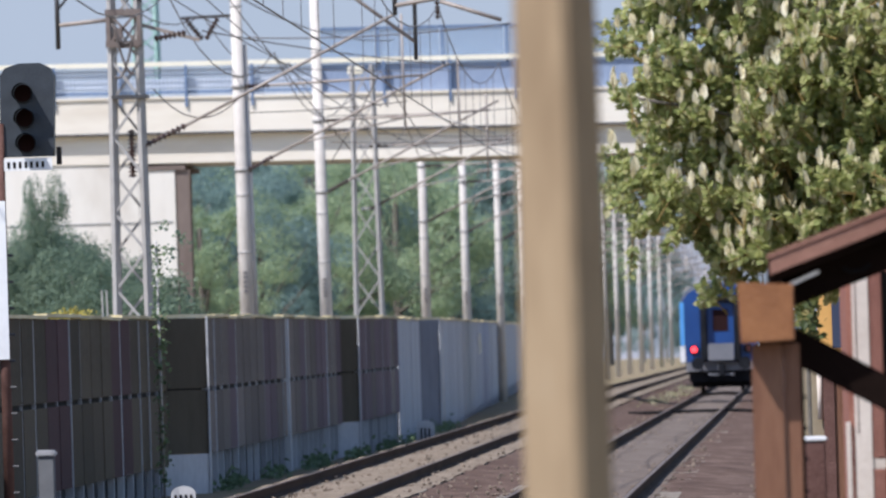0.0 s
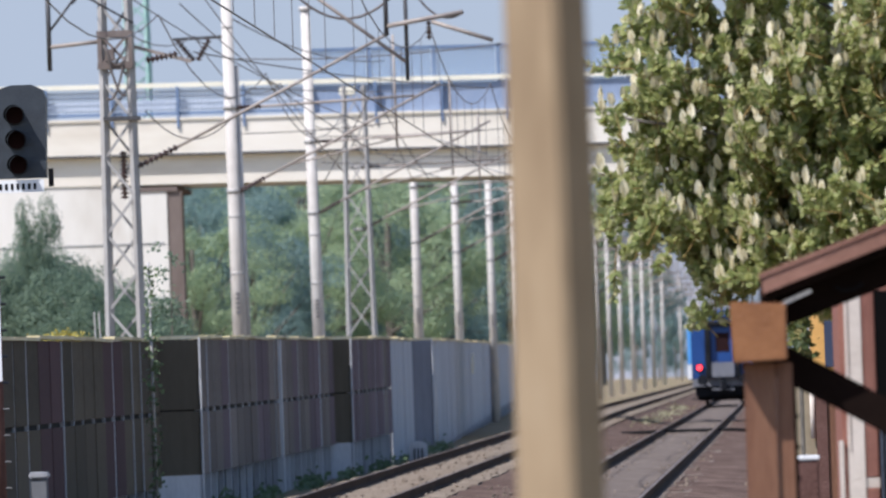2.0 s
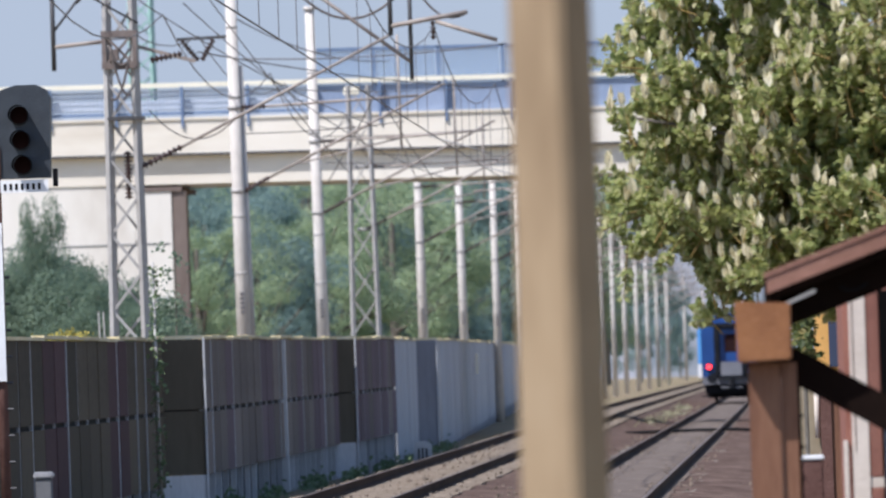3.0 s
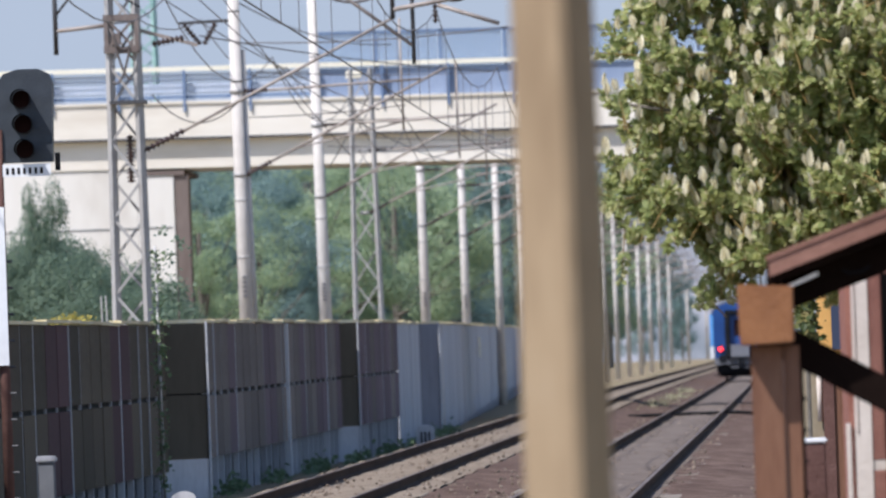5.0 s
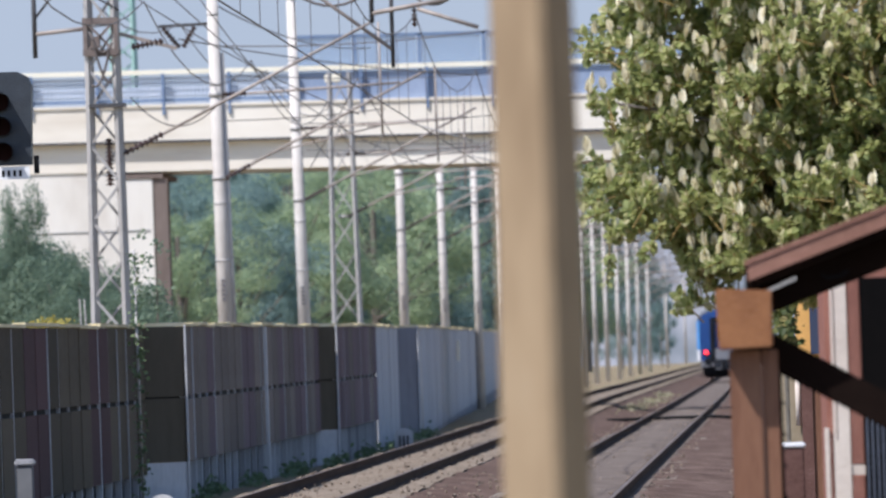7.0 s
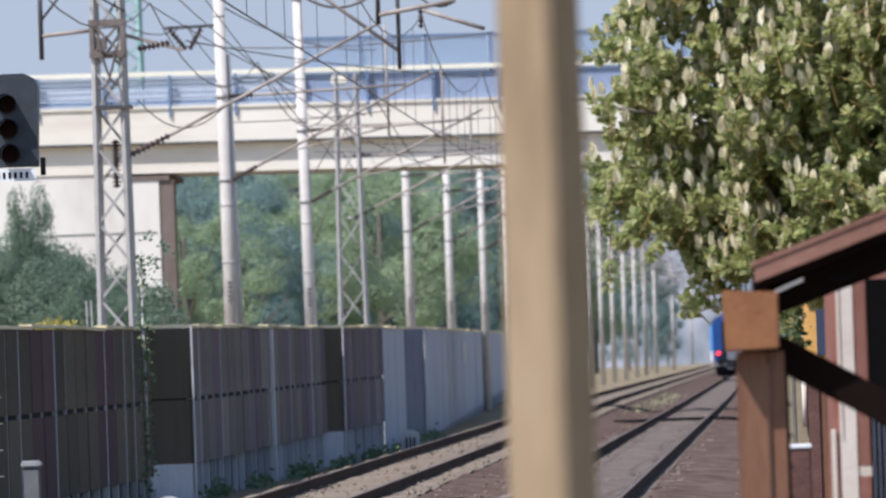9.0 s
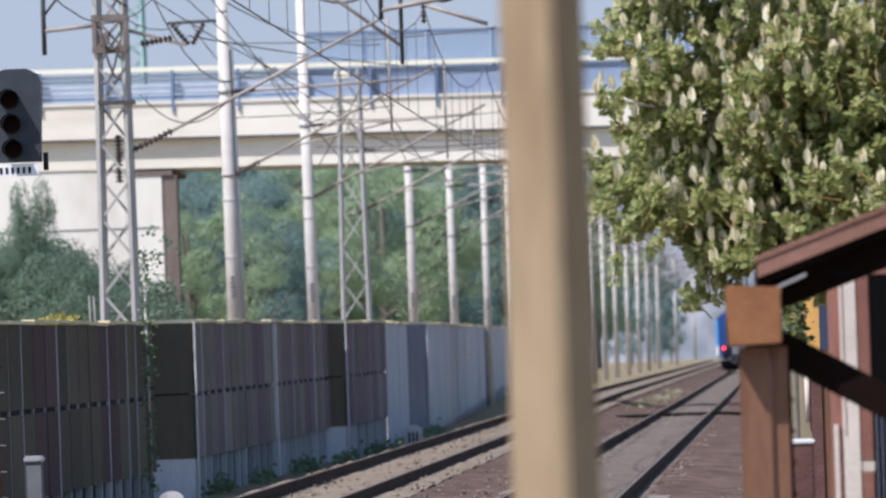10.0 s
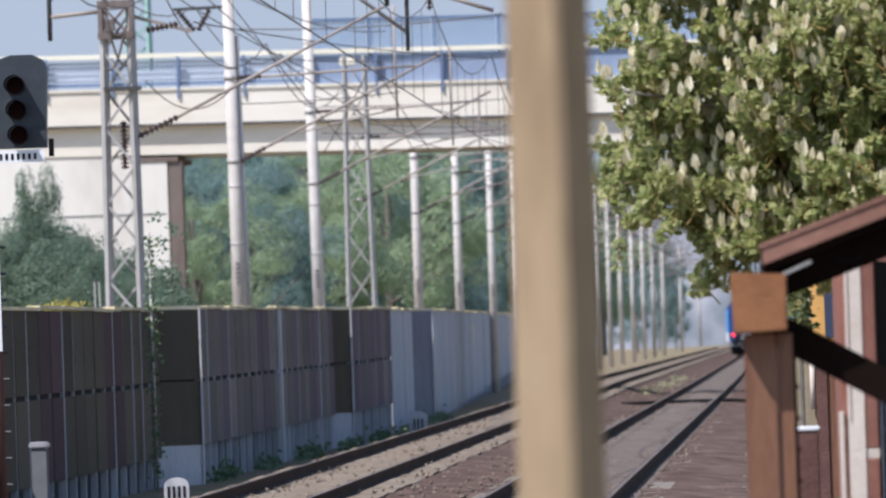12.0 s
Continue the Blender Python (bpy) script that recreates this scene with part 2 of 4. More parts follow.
def shared(name, me, parent, at, turn=0.0):
    ob = new(name, me)
    ob.parent = parent
    ob.matrix_basis = pose(*at, 0, 0, turn)
    return ob


def thing(name, label, category, at=(0, 0, 0), group="", kind="", turn=0.0):
    ob = new(name)
    ob.matrix_basis = pose(*at, 0, 0, turn)
    return tagged(ob, label, category, group, kind)


def box(bm, x0, x1, y0, y1, z0, z1, bevel=0.0):
    vs = [bm.verts.new((x, y, z)) for x in (x0, x1) for y in (y0, y1) for z in (z0, z1)]
    fs = [bm.faces.new([vs[i] for i in q]) for q in ((0, 1, 3, 2), (4, 6, 7, 5), (0, 4, 5, 1), (2, 3, 7, 6), (0, 2, 6, 4), (1, 5, 7, 3))]
    if bevel:
        es = list({e for f in fs for e in f.edges})
        bmesh.ops.bevel(bm, geom=es, offset=bevel, segments=2, affect="EDGES")
    return vs


def tube(bm, p, q, r, r2=None, seg=8):
    """A round bar from p to q."""
    p, q = Vector(p), Vector(q)
    r2 = r if r2 is None else r2
    rot = (q - p).to_track_quat("Z", "Y").to_matrix()
    a, b = [], []
    for i in range(seg):
        c = Vector((math.cos(2 * math.pi * i / seg), math.sin(2 * math.pi * i / seg), 0))
        a.append(bm.verts.new(p + rot @ (c * r)))
        b.append(bm.verts.new(q + rot @ (c * r2)))
    for i in range(seg):
        bm.faces.new((a[i], a[(i + 1) % seg], b[(i + 1) % seg], b[i]))
    bm.faces.new(a[::-1]), bm.faces.new(b)


def bar(bm, p, q, w, h):
    """A square bar from p to q, w wide along x or y and h the other way."""
    p, q = Vector(p), Vector(q)
    rot = (q - p).to_track_quat("Z", "Y").to_matrix()
    a = [bm.verts.new(p + rot @ Vector((x * w / 2, y * h / 2, 0))) for x, y in ((-1, -1), (1, -1), (1, 1), (-1, 1))]
    b = [bm.verts.new(q + rot @ Vector((x * w / 2, y * h / 2, 0))) for x, y in ((-1, -1), (1, -1), (1, 1), (-1, 1))]
    for i in range(4):
        bm.faces.new((a[i], a[(i + 1) % 4], b[(i + 1) % 4], b[i]))
    bm.faces.new(a[::-1]), bm.faces.new(b)


def line(bm, pts, r, seg=5):
    """A round cable through all the points, in one piece."""
    pts = [Vector(p) for p in pts]
    rings = []
    for i, p in enumerate(pts):
        way = pts[min(i + 1, len(pts) - 1)] - pts[max(i - 1, 0)]
        rot = way.to_track_quat("Z", "Y").to_matrix()
        rings.append([bm.verts.new(p + rot @ Vector((r * math.cos(2 * math.pi * k / seg), r * math.sin(2 * math.pi * k / seg), 0))) for k in range(seg)])
    for a, b in zip(rings, rings[1:]):
        for k in range(seg):
            bm.faces.new((a[k], a[(k + 1) % seg], b[(k + 1) % seg], b[k]))
    bm.faces.new(rings[0][::-1]), bm.faces.new(rings[-1])


def one(fill, *args, **kw):
    bm = bmesh.new()
    fill(bm, *args, **kw)
    return bm


def insulator(bm, p, q, r=0.09, n=6):
    """A stack of discs on a rod."""
    p, q = Vector(p), Vector(q)
    tube(bm, p, q, r * 0.4, seg=8)
    for i in range(n):
        a = p.lerp(q, (i + 0.25) / n)
        tube(bm, a, p.lerp(q, (i + 0.75) / n), r, r * 0.6, seg=10)


def leaves(rng, spots, size, name, mat, parent, label="", upright=0.0, face=1.0, slim=1.0, out=None):
    """Folded six-cornered leaves at the given spots, their faces more or less towards the light: one mesh."""
    n = len(spots)
    spots = np.asarray(spots, float)
    nor = rng.normal(size=(n, 3)) * 0.75 + np.array(SUN) * (0.3 if upright else face)
    if out is not None:
        nor = nor * 0.6 + out
    nor /= np.linalg.norm(nor, axis=1)[:, None]
    ax = rng.normal(size=(n, 3)) + np.array((0, 0, upright))
    ax -= nor * (ax * nor).sum(1)[:, None]
    ax /= np.linalg.norm(ax, axis=1)[:, None]
    side = np.cross(nor, ax)
    s = size * rng.uniform(0.6, 1.35, n)[:, None]
    w0, w1 = 0.34 * slim, 0.26 * slim
    ring = [(-0.5, 0, 0), (-0.15, w0, 0.07), (0.25, w1, 0.07), (0.55, 0, 0), (0.25, -w1, 0.07), (-0.15, -w0, 0.07)]
    return leaf_mesh(name, mat, parent, label, spots, s, ax, side, nor, ring)


def leaf_mesh(name, mat, parent, label, spots, s, ax, side, nor, ring):
    """Six-cornered leaves from their places, sizes and axes: one mesh."""
    n = len(spots)
    v = np.stack([spots + s * (ax * a + side * b + nor * c) for a, b, c in ring], 1).reshape(-1, 3)
    base = np.arange(n)[:, None] * 6
    f = np.concatenate([base + np.array((0, 1, 2, 3)), base + np.array((0, 3, 4, 5))])
    me = bpy.data.meshes.new(name)
    me.from_pydata(v.tolist(), [], f.tolist())
    me.materials.append(mat)
    ob = new(name, me)
    if parent:
        ob.parent = parent
    if label:
        ob["label"] = label
    return ob


def clumps(rng, centres, per, spread):
    c = np.repeat(np.asarray(centres, float), per, 0)
    return c + rng.normal(size=c.shape) * spread


# ---- ground and track ----
def left_rise(y):
    return min(0.26, max(0.0, 0.00085 * (y - 150)))


def left_x(y):
    return -6.52 + 0.0003 * max(0, y - 350)


def right_x(y):
    return -2.82 + 0.0004 * max(0.0, min(y, 450) - 160)


def strip(name, mat, label, category, profile, ys, rough=0.0, parent=None):
    """A sheet whose cross-section profile(y) is swept along ys."""
    rng = random.Random(4)
    bm = bmesh.new()
    rows = []
    for y in ys:
        rows.append([bm.verts.new((x, y, z + rng.uniform(-rough, rough))) for x, z in profile(y)])
    for a, b in zip(rows, rows[1:]):
        for i in range(len(a) - 1):
            bm.faces.new((a[i], a[i + 1], b[i + 1], b[i]))
    ob = part(name, bm, mat, parent, smooth=True)
    return tagged(ob, label, category, kind="structure")


YS = [-60, 0, 60, 100, 120] + [140 + 2.0 * i for i in range(180)] + [520 + 15 * i for i in range(40)] + [1150, 1300, 1500, 1700]
strip("ground", M_EARTH, "bare brown earth with thin grass", "ground",
      lambda y: [(-2500, -0.6), (-60, -0.6), (-14, -0.5), (-9.6, -0.36), (-8.6, -0.34), (0.5, -0.34), (4, -0.34), (60, -0.4), (2500, -0.5)],
      [-200] + YS + [3200, 4400])
strip("ballast_left_track", M_BALLAST_PALE, "pale limestone ballast bed under the left track", "ballast",
      lambda y: [(left_x(y) + x, z + left_rise(y)) for x, z in ((-2.35, -0.55 - left_rise(y)), (-1.5, -0.18), (-0.9, -0.15), (-0.62, -0.17), (0, -0.15), (0.62, -0.17), (0.9, -0.15), (1.25, -0.17))],
      YS, 0.018)
strip("ballast_between_tracks", M_BALLAST_BROWN, "rust-brown ballast between the two tracks", "ballast",
      lambda y: [(left_x(y) + 1.2, left_rise(y) - 0.18), (left_x(y) + 1.5, -0.18 + 0.5 * left_rise(y)), (right_x(y) - 1.3, -0.19), (right_x(y) - 0.95, -0.17)], YS, 0.02)
strip("ballast_right_track", M_BALLAST_GREY, "grey-brown ballast bed under the right track", "ballast",
      lambda y: [(right_x(y) + x, z) for x, z in ((-1.0, -0.165), (-0.62, -0.17), (0, -0.14), (0.62, -0.17), (0.95, -0.16))], YS, 0.015)
strip("ballast_shoulder", M_BALLAST_BROWN, "rust-brown gravel shoulder beside the right track", "ballast",
      lambda y: [(right_x(y) + x, z) for x, z in ((0.9, -0.165), (1.3, -0.17), (1.9, -0.22), (3.2, -0.3), (3.8, -0.4))], YS, 0.022)


def rail(name, xf, zf, side):
    """One rail: foot, web and head swept along the track."""
    prof = [(-0.07, -0.16), (0.07, -0.16), (0.07, -0.145), (0.012, -0.12), (0.012, -0.045), (0.036, -0.035), (0.036, -0.004), (0.026, 0.0), (-0.026, 0.0), (-0.036, -0.004), (-0.036, -0.035), (-0.012, -0.045), (-0.012, -0.12), (-0.07, -0.145)]
    bm = bmesh.new()
    rows = [[bm.verts.new((xf(y) + side * 0.7525 + x, y, zf(y) + z)) for x, z in prof] for y in YS[1:-2]]
    k = len(prof)
    for a, b in zip(rows, rows[1:]):
        for i in range(k):
            f = bm.faces.new((a[i], a[(i + 1) % k], b[(i + 1) % k], b[i]))
            f.material_index = 1 if i == 7 else 0
    ob = part(name, bm, M_RAIL)
    ob.data.materials.append(M_RAILHEAD)
    return ob


for nm, xf, zf in (("left", left_x, left_rise), ("right", right_x, lambda y: 0.0)):
    tr = thing("railway_track", "standard-gauge track of rusty rails on concrete sleepers", "railway track", group="railway tracks", kind="structure")
    for side in (-1, 1):
        rail("rail", xf, zf, side).parent = tr
    bm = bmesh.new()
    box(bm, -1.25, 1.25, -0.12, 0.12, -0.32, -0.178)
    sl = part("sleeper", bm, M_SLEEPER, tr)
    sl.matrix_basis = pose(xf(145), 145, zf(145))
    for i in range(1, 280):
        y = 145 + 0.62 * i
        shared("sleeper", sl.data, tr, (xf(y), y, zf(y)))

rng = np.random.default_rng(3)
bm = bmesh.new()
for i in range(3000):
    y = 145 + 260 * rng.random() ** 1.6
    x = rng.uniform(-8.6, -0.5)
    s = rng.uniform(0.015, 0.04)
    z = -0.16 if x > -5.3 else -0.15 + left_rise(y)
    if x < -7.9:
        z = -0.30
    if x > -1.6:
        z = -0.24
    m = Matrix.Translation((x, y, z)) @ Euler((rng.random() * 6, rng.random() * 6, 0)).to_matrix().to_4x4() @ Matrix.Diagonal((s, s * 1.3, s * 0.7, 1))
    vs = [bm.verts.new(m @ Vector(c)) for c in ((1, 0, 0), (0, 1, 0), (-1, 0, 0), (0, -1, 0), (0, 0, 1), (0, 0, -1))]
    for a, b in ((0, 1), (1, 2), (2, 3), (3, 0)):
        bm.faces.new((vs[a], vs[b], vs[4])), bm.faces.new((vs[b], vs[a], vs[5]))
tagged(part("loose_stones", bm, M_STONE), "loose pale and brown stones on the ballast", "stones", kind="stuff")

bm = bmesh.new()
line(bm, [(-4.7, 362, -0.13), (-3.9, 361.6, -0.12), (-2.7, 362.1, -0.115), (-1.6, 361.5, -0.12), (-0.6, 361.8, -0.2)], 0.05, 8)
tagged(part("track_cable", bm, M_BLACK, smooth=True), "black cable conduit laid across the track bed", "cable")


# ---- noise barrier ----
def box_mesh(name, mat, *dims):
    me = bpy.data.meshes.new(name)
    bm = one(box, *dims)
    bmesh.ops.recalc_face_normals(bm, faces=bm.faces)
    bm.to_mesh(me)
    bm.free()
    me.materials.append(mat)
    return me


def barrier(label, y0, y1, x0, x1, foot, plinth, joint, top0, top1, pitch, mats, end_face=0.0, seed=1, end_mat=None):
    """A run of noise barrier from (x0, y0) to (x1, y1): posts, recessed plinths, two tiers of panels with a deep joint, copings and, where it steps, a closed end."""
    r = random.Random(seed)
    fence = thing("noise_barrier", label, "noise barrier", (x0, y0, 0), group="noise barrier runs", kind="structure", turn=math.degrees(math.atan2(-(x1 - x0), y1 - y0)))
    n = round(math.hypot(x1 - x0, y1 - y0) / pitch)
    length = math.hypot(x1 - x0, y1 - y0) / n
    post = box_mesh("post", M_POST if end_mat is None else mats[0], -0.15, 0.0, -0.09, 0.09, foot - 0.8, top0 - 0.01)
    base = box_mesh("plinth", M_RECESS, -0.16, -0.115, 0.09, length - 0.09, foot - 0.8, plinth)
    # black strip added behind the joint to block light and keep the slot dark
    backing = box_mesh("backing", M_BLACK, -0.12, -0.055, 0.09, length - 0.09, joint - 0.07, joint + 0.07)
    lows = [box_mesh("lower_panel", m, -0.13, -0.012, 0.092, length - 0.092, plinth + 0.004, joint - 0.034) for m in mats]
    ups = [box_mesh("upper_panel", m, -0.13, -0.012, 0.092, length - 0.092, joint + 0.034, top0) for m in mats]
    cap = box_mesh("coping", M_COPING, -0.16, 0.022, 0.004, length - 0.004, 0.004, 0.050)
    k, left = 0, 3
    for i in range(n):
        y, rise = i * length, (top1 - top0) * i / n
        jx = r.uniform(-0.012, 0.012)
        left -= 1
        if left < 0:
            k = (k + 1) % len(mats)
            left = r.choice((0, 0, 1)) if k else r.choice((1, 3, 4, 6))
        shared("post", post, fence, (r.choice((-0.03, -0.026, -0.022, -0.016, -0.010, 0.004)), y, rise))
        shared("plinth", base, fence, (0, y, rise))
        shared("backing", backing, fence, (0, y, rise))
        shared("lower_panel", lows[k], fence, (jx, y, rise))
        shared("upper_panel", ups[k], fence, (jx * 0.6, y, rise))
        shared("coping", cap, fence, (jx, y, top0 + rise + r.uniform(-0.02, 0.024)))
    if end_face:
        w = end_face

        # sheared to 45 degrees so that the sun misses the end face
        def slanted(x0, x1, z0, z1):
            bm = bmesh.new()
            for v in box(bm, x0, x1, -0.10, -0.004, z0, z1):
                v.co.y += v.co.x
            return bm
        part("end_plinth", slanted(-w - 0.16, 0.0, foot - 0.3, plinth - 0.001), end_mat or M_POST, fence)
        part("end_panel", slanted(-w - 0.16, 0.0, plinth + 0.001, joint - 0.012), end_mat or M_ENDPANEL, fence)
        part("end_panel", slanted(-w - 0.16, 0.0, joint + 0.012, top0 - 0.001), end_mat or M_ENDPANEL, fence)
        # the same added black strip behind the end face's joint
        bm = slanted(-w - 0.16, -0.01, joint - 0.05, joint + 0.05)
        for v in bm.verts:
            v.co.y += 0.099
        part("end_backing", bm, M_BLACK, fence)
        part("end_coping", slanted(-w - 0.10, 0.03, top0 + 0.003, top0 + 0.06), M_COPING, fence)
        part("corner_post", one(box, 0.002, 0.03, -0.14, 0.0, foot - 0.3, top0 + 0.02), M_PALEPOST if w > 0.2 else mats[0], fence)
    return fence


BROWN = [M_PANEL, M_PANEL_RED]
barrier("dark olive and purple ribbed noise barrier on a concrete plinth", 126, 205.6, -10.04, -10.04, -0.6, 0.02, 1.2, 2.36, 2.44, 2.7, BROWN, seed=3)
stepped = barrier("dark brown ribbed noise barrier stepping out towards the track", 206.2, 267.85, -9.42, -9.42, -0.4, 0.28, 1.32, 2.46, 2.54, 2.8, [M_PANEL_HAZED, M_PANEL_REDHAZED], end_face=0.62, seed=5)
barrier("dark brown noise barrier run on a tall grey plinth", 268.2, 296, -9.09, -9.09, -0.4, 0.38, 1.42, 2.54, 2.58, 2.8, [M_PANEL_REDHAZED, M_PANEL_HAZED], end_face=0.36, seed=8)
barrier("pale grey concrete noise barrier running away from the track", 296.2, 343.4, -9.15, -9.98, -0.5, -0.47, -0.40, 2.58, 2.63, 4.0, [M_GREYPANEL], end_face=0.1, seed=9, end_mat=M_GREYEND_SHADE)
barrier("smooth pale grey concrete noise barrier beyond a step coloured darker", 344, 864, -9.48, -17.42, -0.5, -0.47, -0.40, 2.64, 3.30, 4.0, [M_GREYPANEL], end_face=0.52, seed=12, end_mat=M_GREYEND_SHADE)

part("joint_post", one(box, -0.05, 0.05, 32.15, 32.55, -0.7, 2.49), M_PALEPOST, stepped)
# slim light posts and a marker in front of the grey barrier
def slim_post(at, r, h, mat, label):
    p = thing("marker_post", label, "post", at)
    part("shaft", one(tube, (0, 0, -0.1), (0, 0, h), r, r * 0.9, 10), mat, p, smooth=True)
    part("cap", one(tube, (0, 0, h), (0, 0, h + 0.05), r * 1.2, r * 0.8, 10), mat, p, smooth=True)


slim_post((-9.60, 350.0, -0.45), 0.06, 3.0, M_CONCRETE, "slim pale concrete post before the grey barrier")
mp = thing("marker_plate", "narrow yellow marker plate fixed to the grey barrier", "sign", (-11.10, 455, 1.65))
part("plate", one(box, -0.05, 0.05, -0.02, 0.02, 0.0, 0.72, 0.01), M_CREAM, mp)
part("bracket", one(box, -0.16, 0.0, 0.021, 0.05, 0.3, 0.36), M_STEEL, mp)
for x, y, dx in ((-10.50, 197, -0.08), (-10.42, 197.4, -0.11)):
    st = thing("wooden_stake", "thin pale leaning stake behind the barrier", "stake", (x, y, -0.4), group="stakes")
    part("shaft", one(tube, (0, 0, -0.1), (dx, 0, 3.3), 0.022, 0.016, 6), M_STEEL, st)


# ---- overhead line ----
def tapered(bm, h, r0, r1, seg=20):
    tube(bm, (0, 0, -0.6), (0, 0, h), r0, r1, seg)


def cantilever(mast, reach=4.8):
    """A bracket over the track at the right of a mast: strut, top tube, drop tube, registration tube and insulators."""
    part("strut", one(tube, (0.72, 0, 6.78), (reach, 0, 8.75), 0.032), M_RUSTSTEEL, mast, smooth=True)
    part("strut_insulator", one(insulator, (0.16, 0, 6.5), (0.72, 0, 6.78), 0.075, 7), M_INSULATOR, mast)
    part("top_tube", one(tube, (0.7, 0, 8.4), (reach - 0.6, 0, 8.5), 0.03), M_RUSTSTEEL, mast, smooth=True)
    part("top_insulator", one(insulator, (0.13, 0, 8.4), (0.7, 0, 8.4), 0.075, 7), M_INSULATOR, mast)
    part("drop_tube", one(tube, (3.75, 0, 7.35), (3.75, 0, 9.9), 0.028), M_RUSTSTEEL, mast, smooth=True)
    part("registration_tube", one(tube, (3.4, 0, 7.55), (reach + 0.9, 0, 7.65), 0.025), M_RUSTSTEEL, mast, smooth=True)
    part("brace_tube", one(tube, (1.3, 0, 7.05), (3.75, 0, 7.55), 0.02), M_RUSTSTEEL, mast, smooth=True)
    part("steady_arm", one(tube, (reach - 0.5, 0, 7.6), (reach + 1.0, 0, 7.1), 0.02), M_STEEL, mast, smooth=True)
    for z in (6.5, 8.4):
        part("clamp", one(tube, (0, 0, z - 0.045), (0, 0, z + 0.045), 0.165, seg=16), M_STEEL, mast, smooth=True)


def plate_bars(parent, x, y, z, w, rows, h):
    """Unreadable writing as dark bars on a plate."""
    for i in range(rows):
        part("writing", one(box, x - w / 2, x + w / 2, y - 0.012, y - 0.004, z - i * h * 1.5 - h, z - i * h * 1.5), M_FADED, parent)


concrete = thing("catenary_mast", "tall tapered white concrete catenary mast with tube brackets", "catenary mast", (-12.3, 292, -0.45), group="catenary masts")
part("shaft", one(tapered, 11.9, 0.185, 0.12), M_CONCRETE, concrete, smooth=True)
part("cap", one(tube, (0, 0, 11.9), (0, 0, 12.0), 0.17, 0.15, 16), M_CONCRETE, concrete, smooth=True)
for z in (4.6, 5.9, 8.6, 10.2):
    part("band", one(tube, (0, 0, z), (0, 0, z + 0.05), 0.188 - z * 0.0054, seg=20), M_STEEL, concrete, "grey steel band", smooth=True)
plate_bars(concrete, 0.0, -0.172, 4.2, 0.10, 5, 0.07)
cantilever(concrete)


def mast_pose(n, x=-12.3, lean=-0.15):
    y = 292 + 50 * n
    return pose(x, y, min(0.05, -0.45 + 0.0014 * (y - 292)), 0, lean, 0)


concrete.matrix_basis = mast_pose(0, -12.36, -0.45)
PLACES = {1: (-12.37, -0.55), 3: (-12.58, -0.15), 4: (-12.45, -0.15)}
FAR_MASTS = [(y - 292) / 50 for y in (900, 962, 1037, 1115, 1196, 1296, 1513, 1841)]
for n in (1, *range(3, 12), *FAR_MASTS):
    copy_thing(concrete, mast_pose(n, *PLACES.get(n, (-12.3, -0.1))))

# the first mast carries a second, thinner pipe and a V of insulators on its far arm
part("side_pipe", one(tube, (0.20, 0.06, 0), (0.15, 0.06, 9.35), 0.07, seg=12), M_STEEL, concrete, "grey pipe beside the shaft", smooth=True)
part("cross_arm", one(bar, (-1.25, 0, 10.0), (0, 0, 10.02), 0.07, 0.07), M_DARKSTEEL, concrete)
part("hanging_insulator", one(insulator, (-1.15, 0, 9.97), (-0.78, 0, 9.5), 0.085, 6), M_INSULATOR, concrete)
part("hanging_insulator", one(insulator, (-0.42, 0, 9.97), (-0.7, 0, 9.5), 0.085, 6), M_INSULATOR, concrete)


def lattice(bm, h, w0, w1, leg, brace, step):
    """Four corner legs and zigzag braces on all four sides."""
    def corner(i, z):
        w = (w0 + (w1 - w0) * z / h) / 2
        return Vector((w * (1, 1, -1, -1)[i % 4], w * (1, -1, -1, 1)[i % 4], z))
    for i in range(4):
        bar(bm, corner(i, -0.3), corner(i, h), leg, leg)
    n = round(h / step)
    for k in range(n):
        for i in range(4):
            a, b = corner(i, k * h / n), corner(i + 1, (k + 1) * h / n)
            c, d = corner(i + 1, k * h / n), corner(i, (k + 1) * h / n)
            bar(bm, *((a, b) if (k + i) % 2 else (c, d)), brace, brace * 0.7)
            if i == 2 or i == 0:
                bar(bm, *((c, d) if (k + i) % 2 else (a, b)), brace * 0.8, brace * 0.7)


mast = thing("lattice_mast", "grey steel lattice catenary mast with cross arms", "catenary mast", (-12.26, 242, -0.45), group="catenary masts")
part("lattice", one(lattice, 11.5, 0.64, 0.46, 0.105, 0.07, 0.74), M_STEEL, mast).location.x = -0.15
for z in (8.15, 8.75):
    for y in (-0.38, 0.30):
        part("collar_bar", one(box, -0.50, 0.18, y, y + 0.08, z, z + 0.12), M_COLLAR, mast, "rust-brown steel bar")
for x in (-0.49, 0.09):
    part("collar_bar", one(box, x, x + 0.08, -0.385, -0.305, 8.15, 8.87), M_COLLAR, mast, "rust-brown steel bar")
for x0, x1 in ((-0.42, 0.08), (0.08, -0.42)):
    part("collar_brace", one(bar, (x0, -0.34, 8.24), (x1, -0.34, 8.78), 0.06, 0.05), M_COLLAR, mast)
part("switch_box", one(box, -0.34, -0.16, -0.50, -0.39, 8.30, 8.52, 0.02), M_COLLAR, mast, "rust-brown switch box")
part("left_arm", one(tube, (-1.38, -0.3, 8.6), (-0.4, -0.3, 8.68), 0.04), M_RUSTSTEEL, mast, smooth=True)
part("left_drop", one(tube, (-1.40, -0.3, 8.15), (-1.40, -0.3, 9.9), 0.045), M_DARKSTEEL, mast, smooth=True)
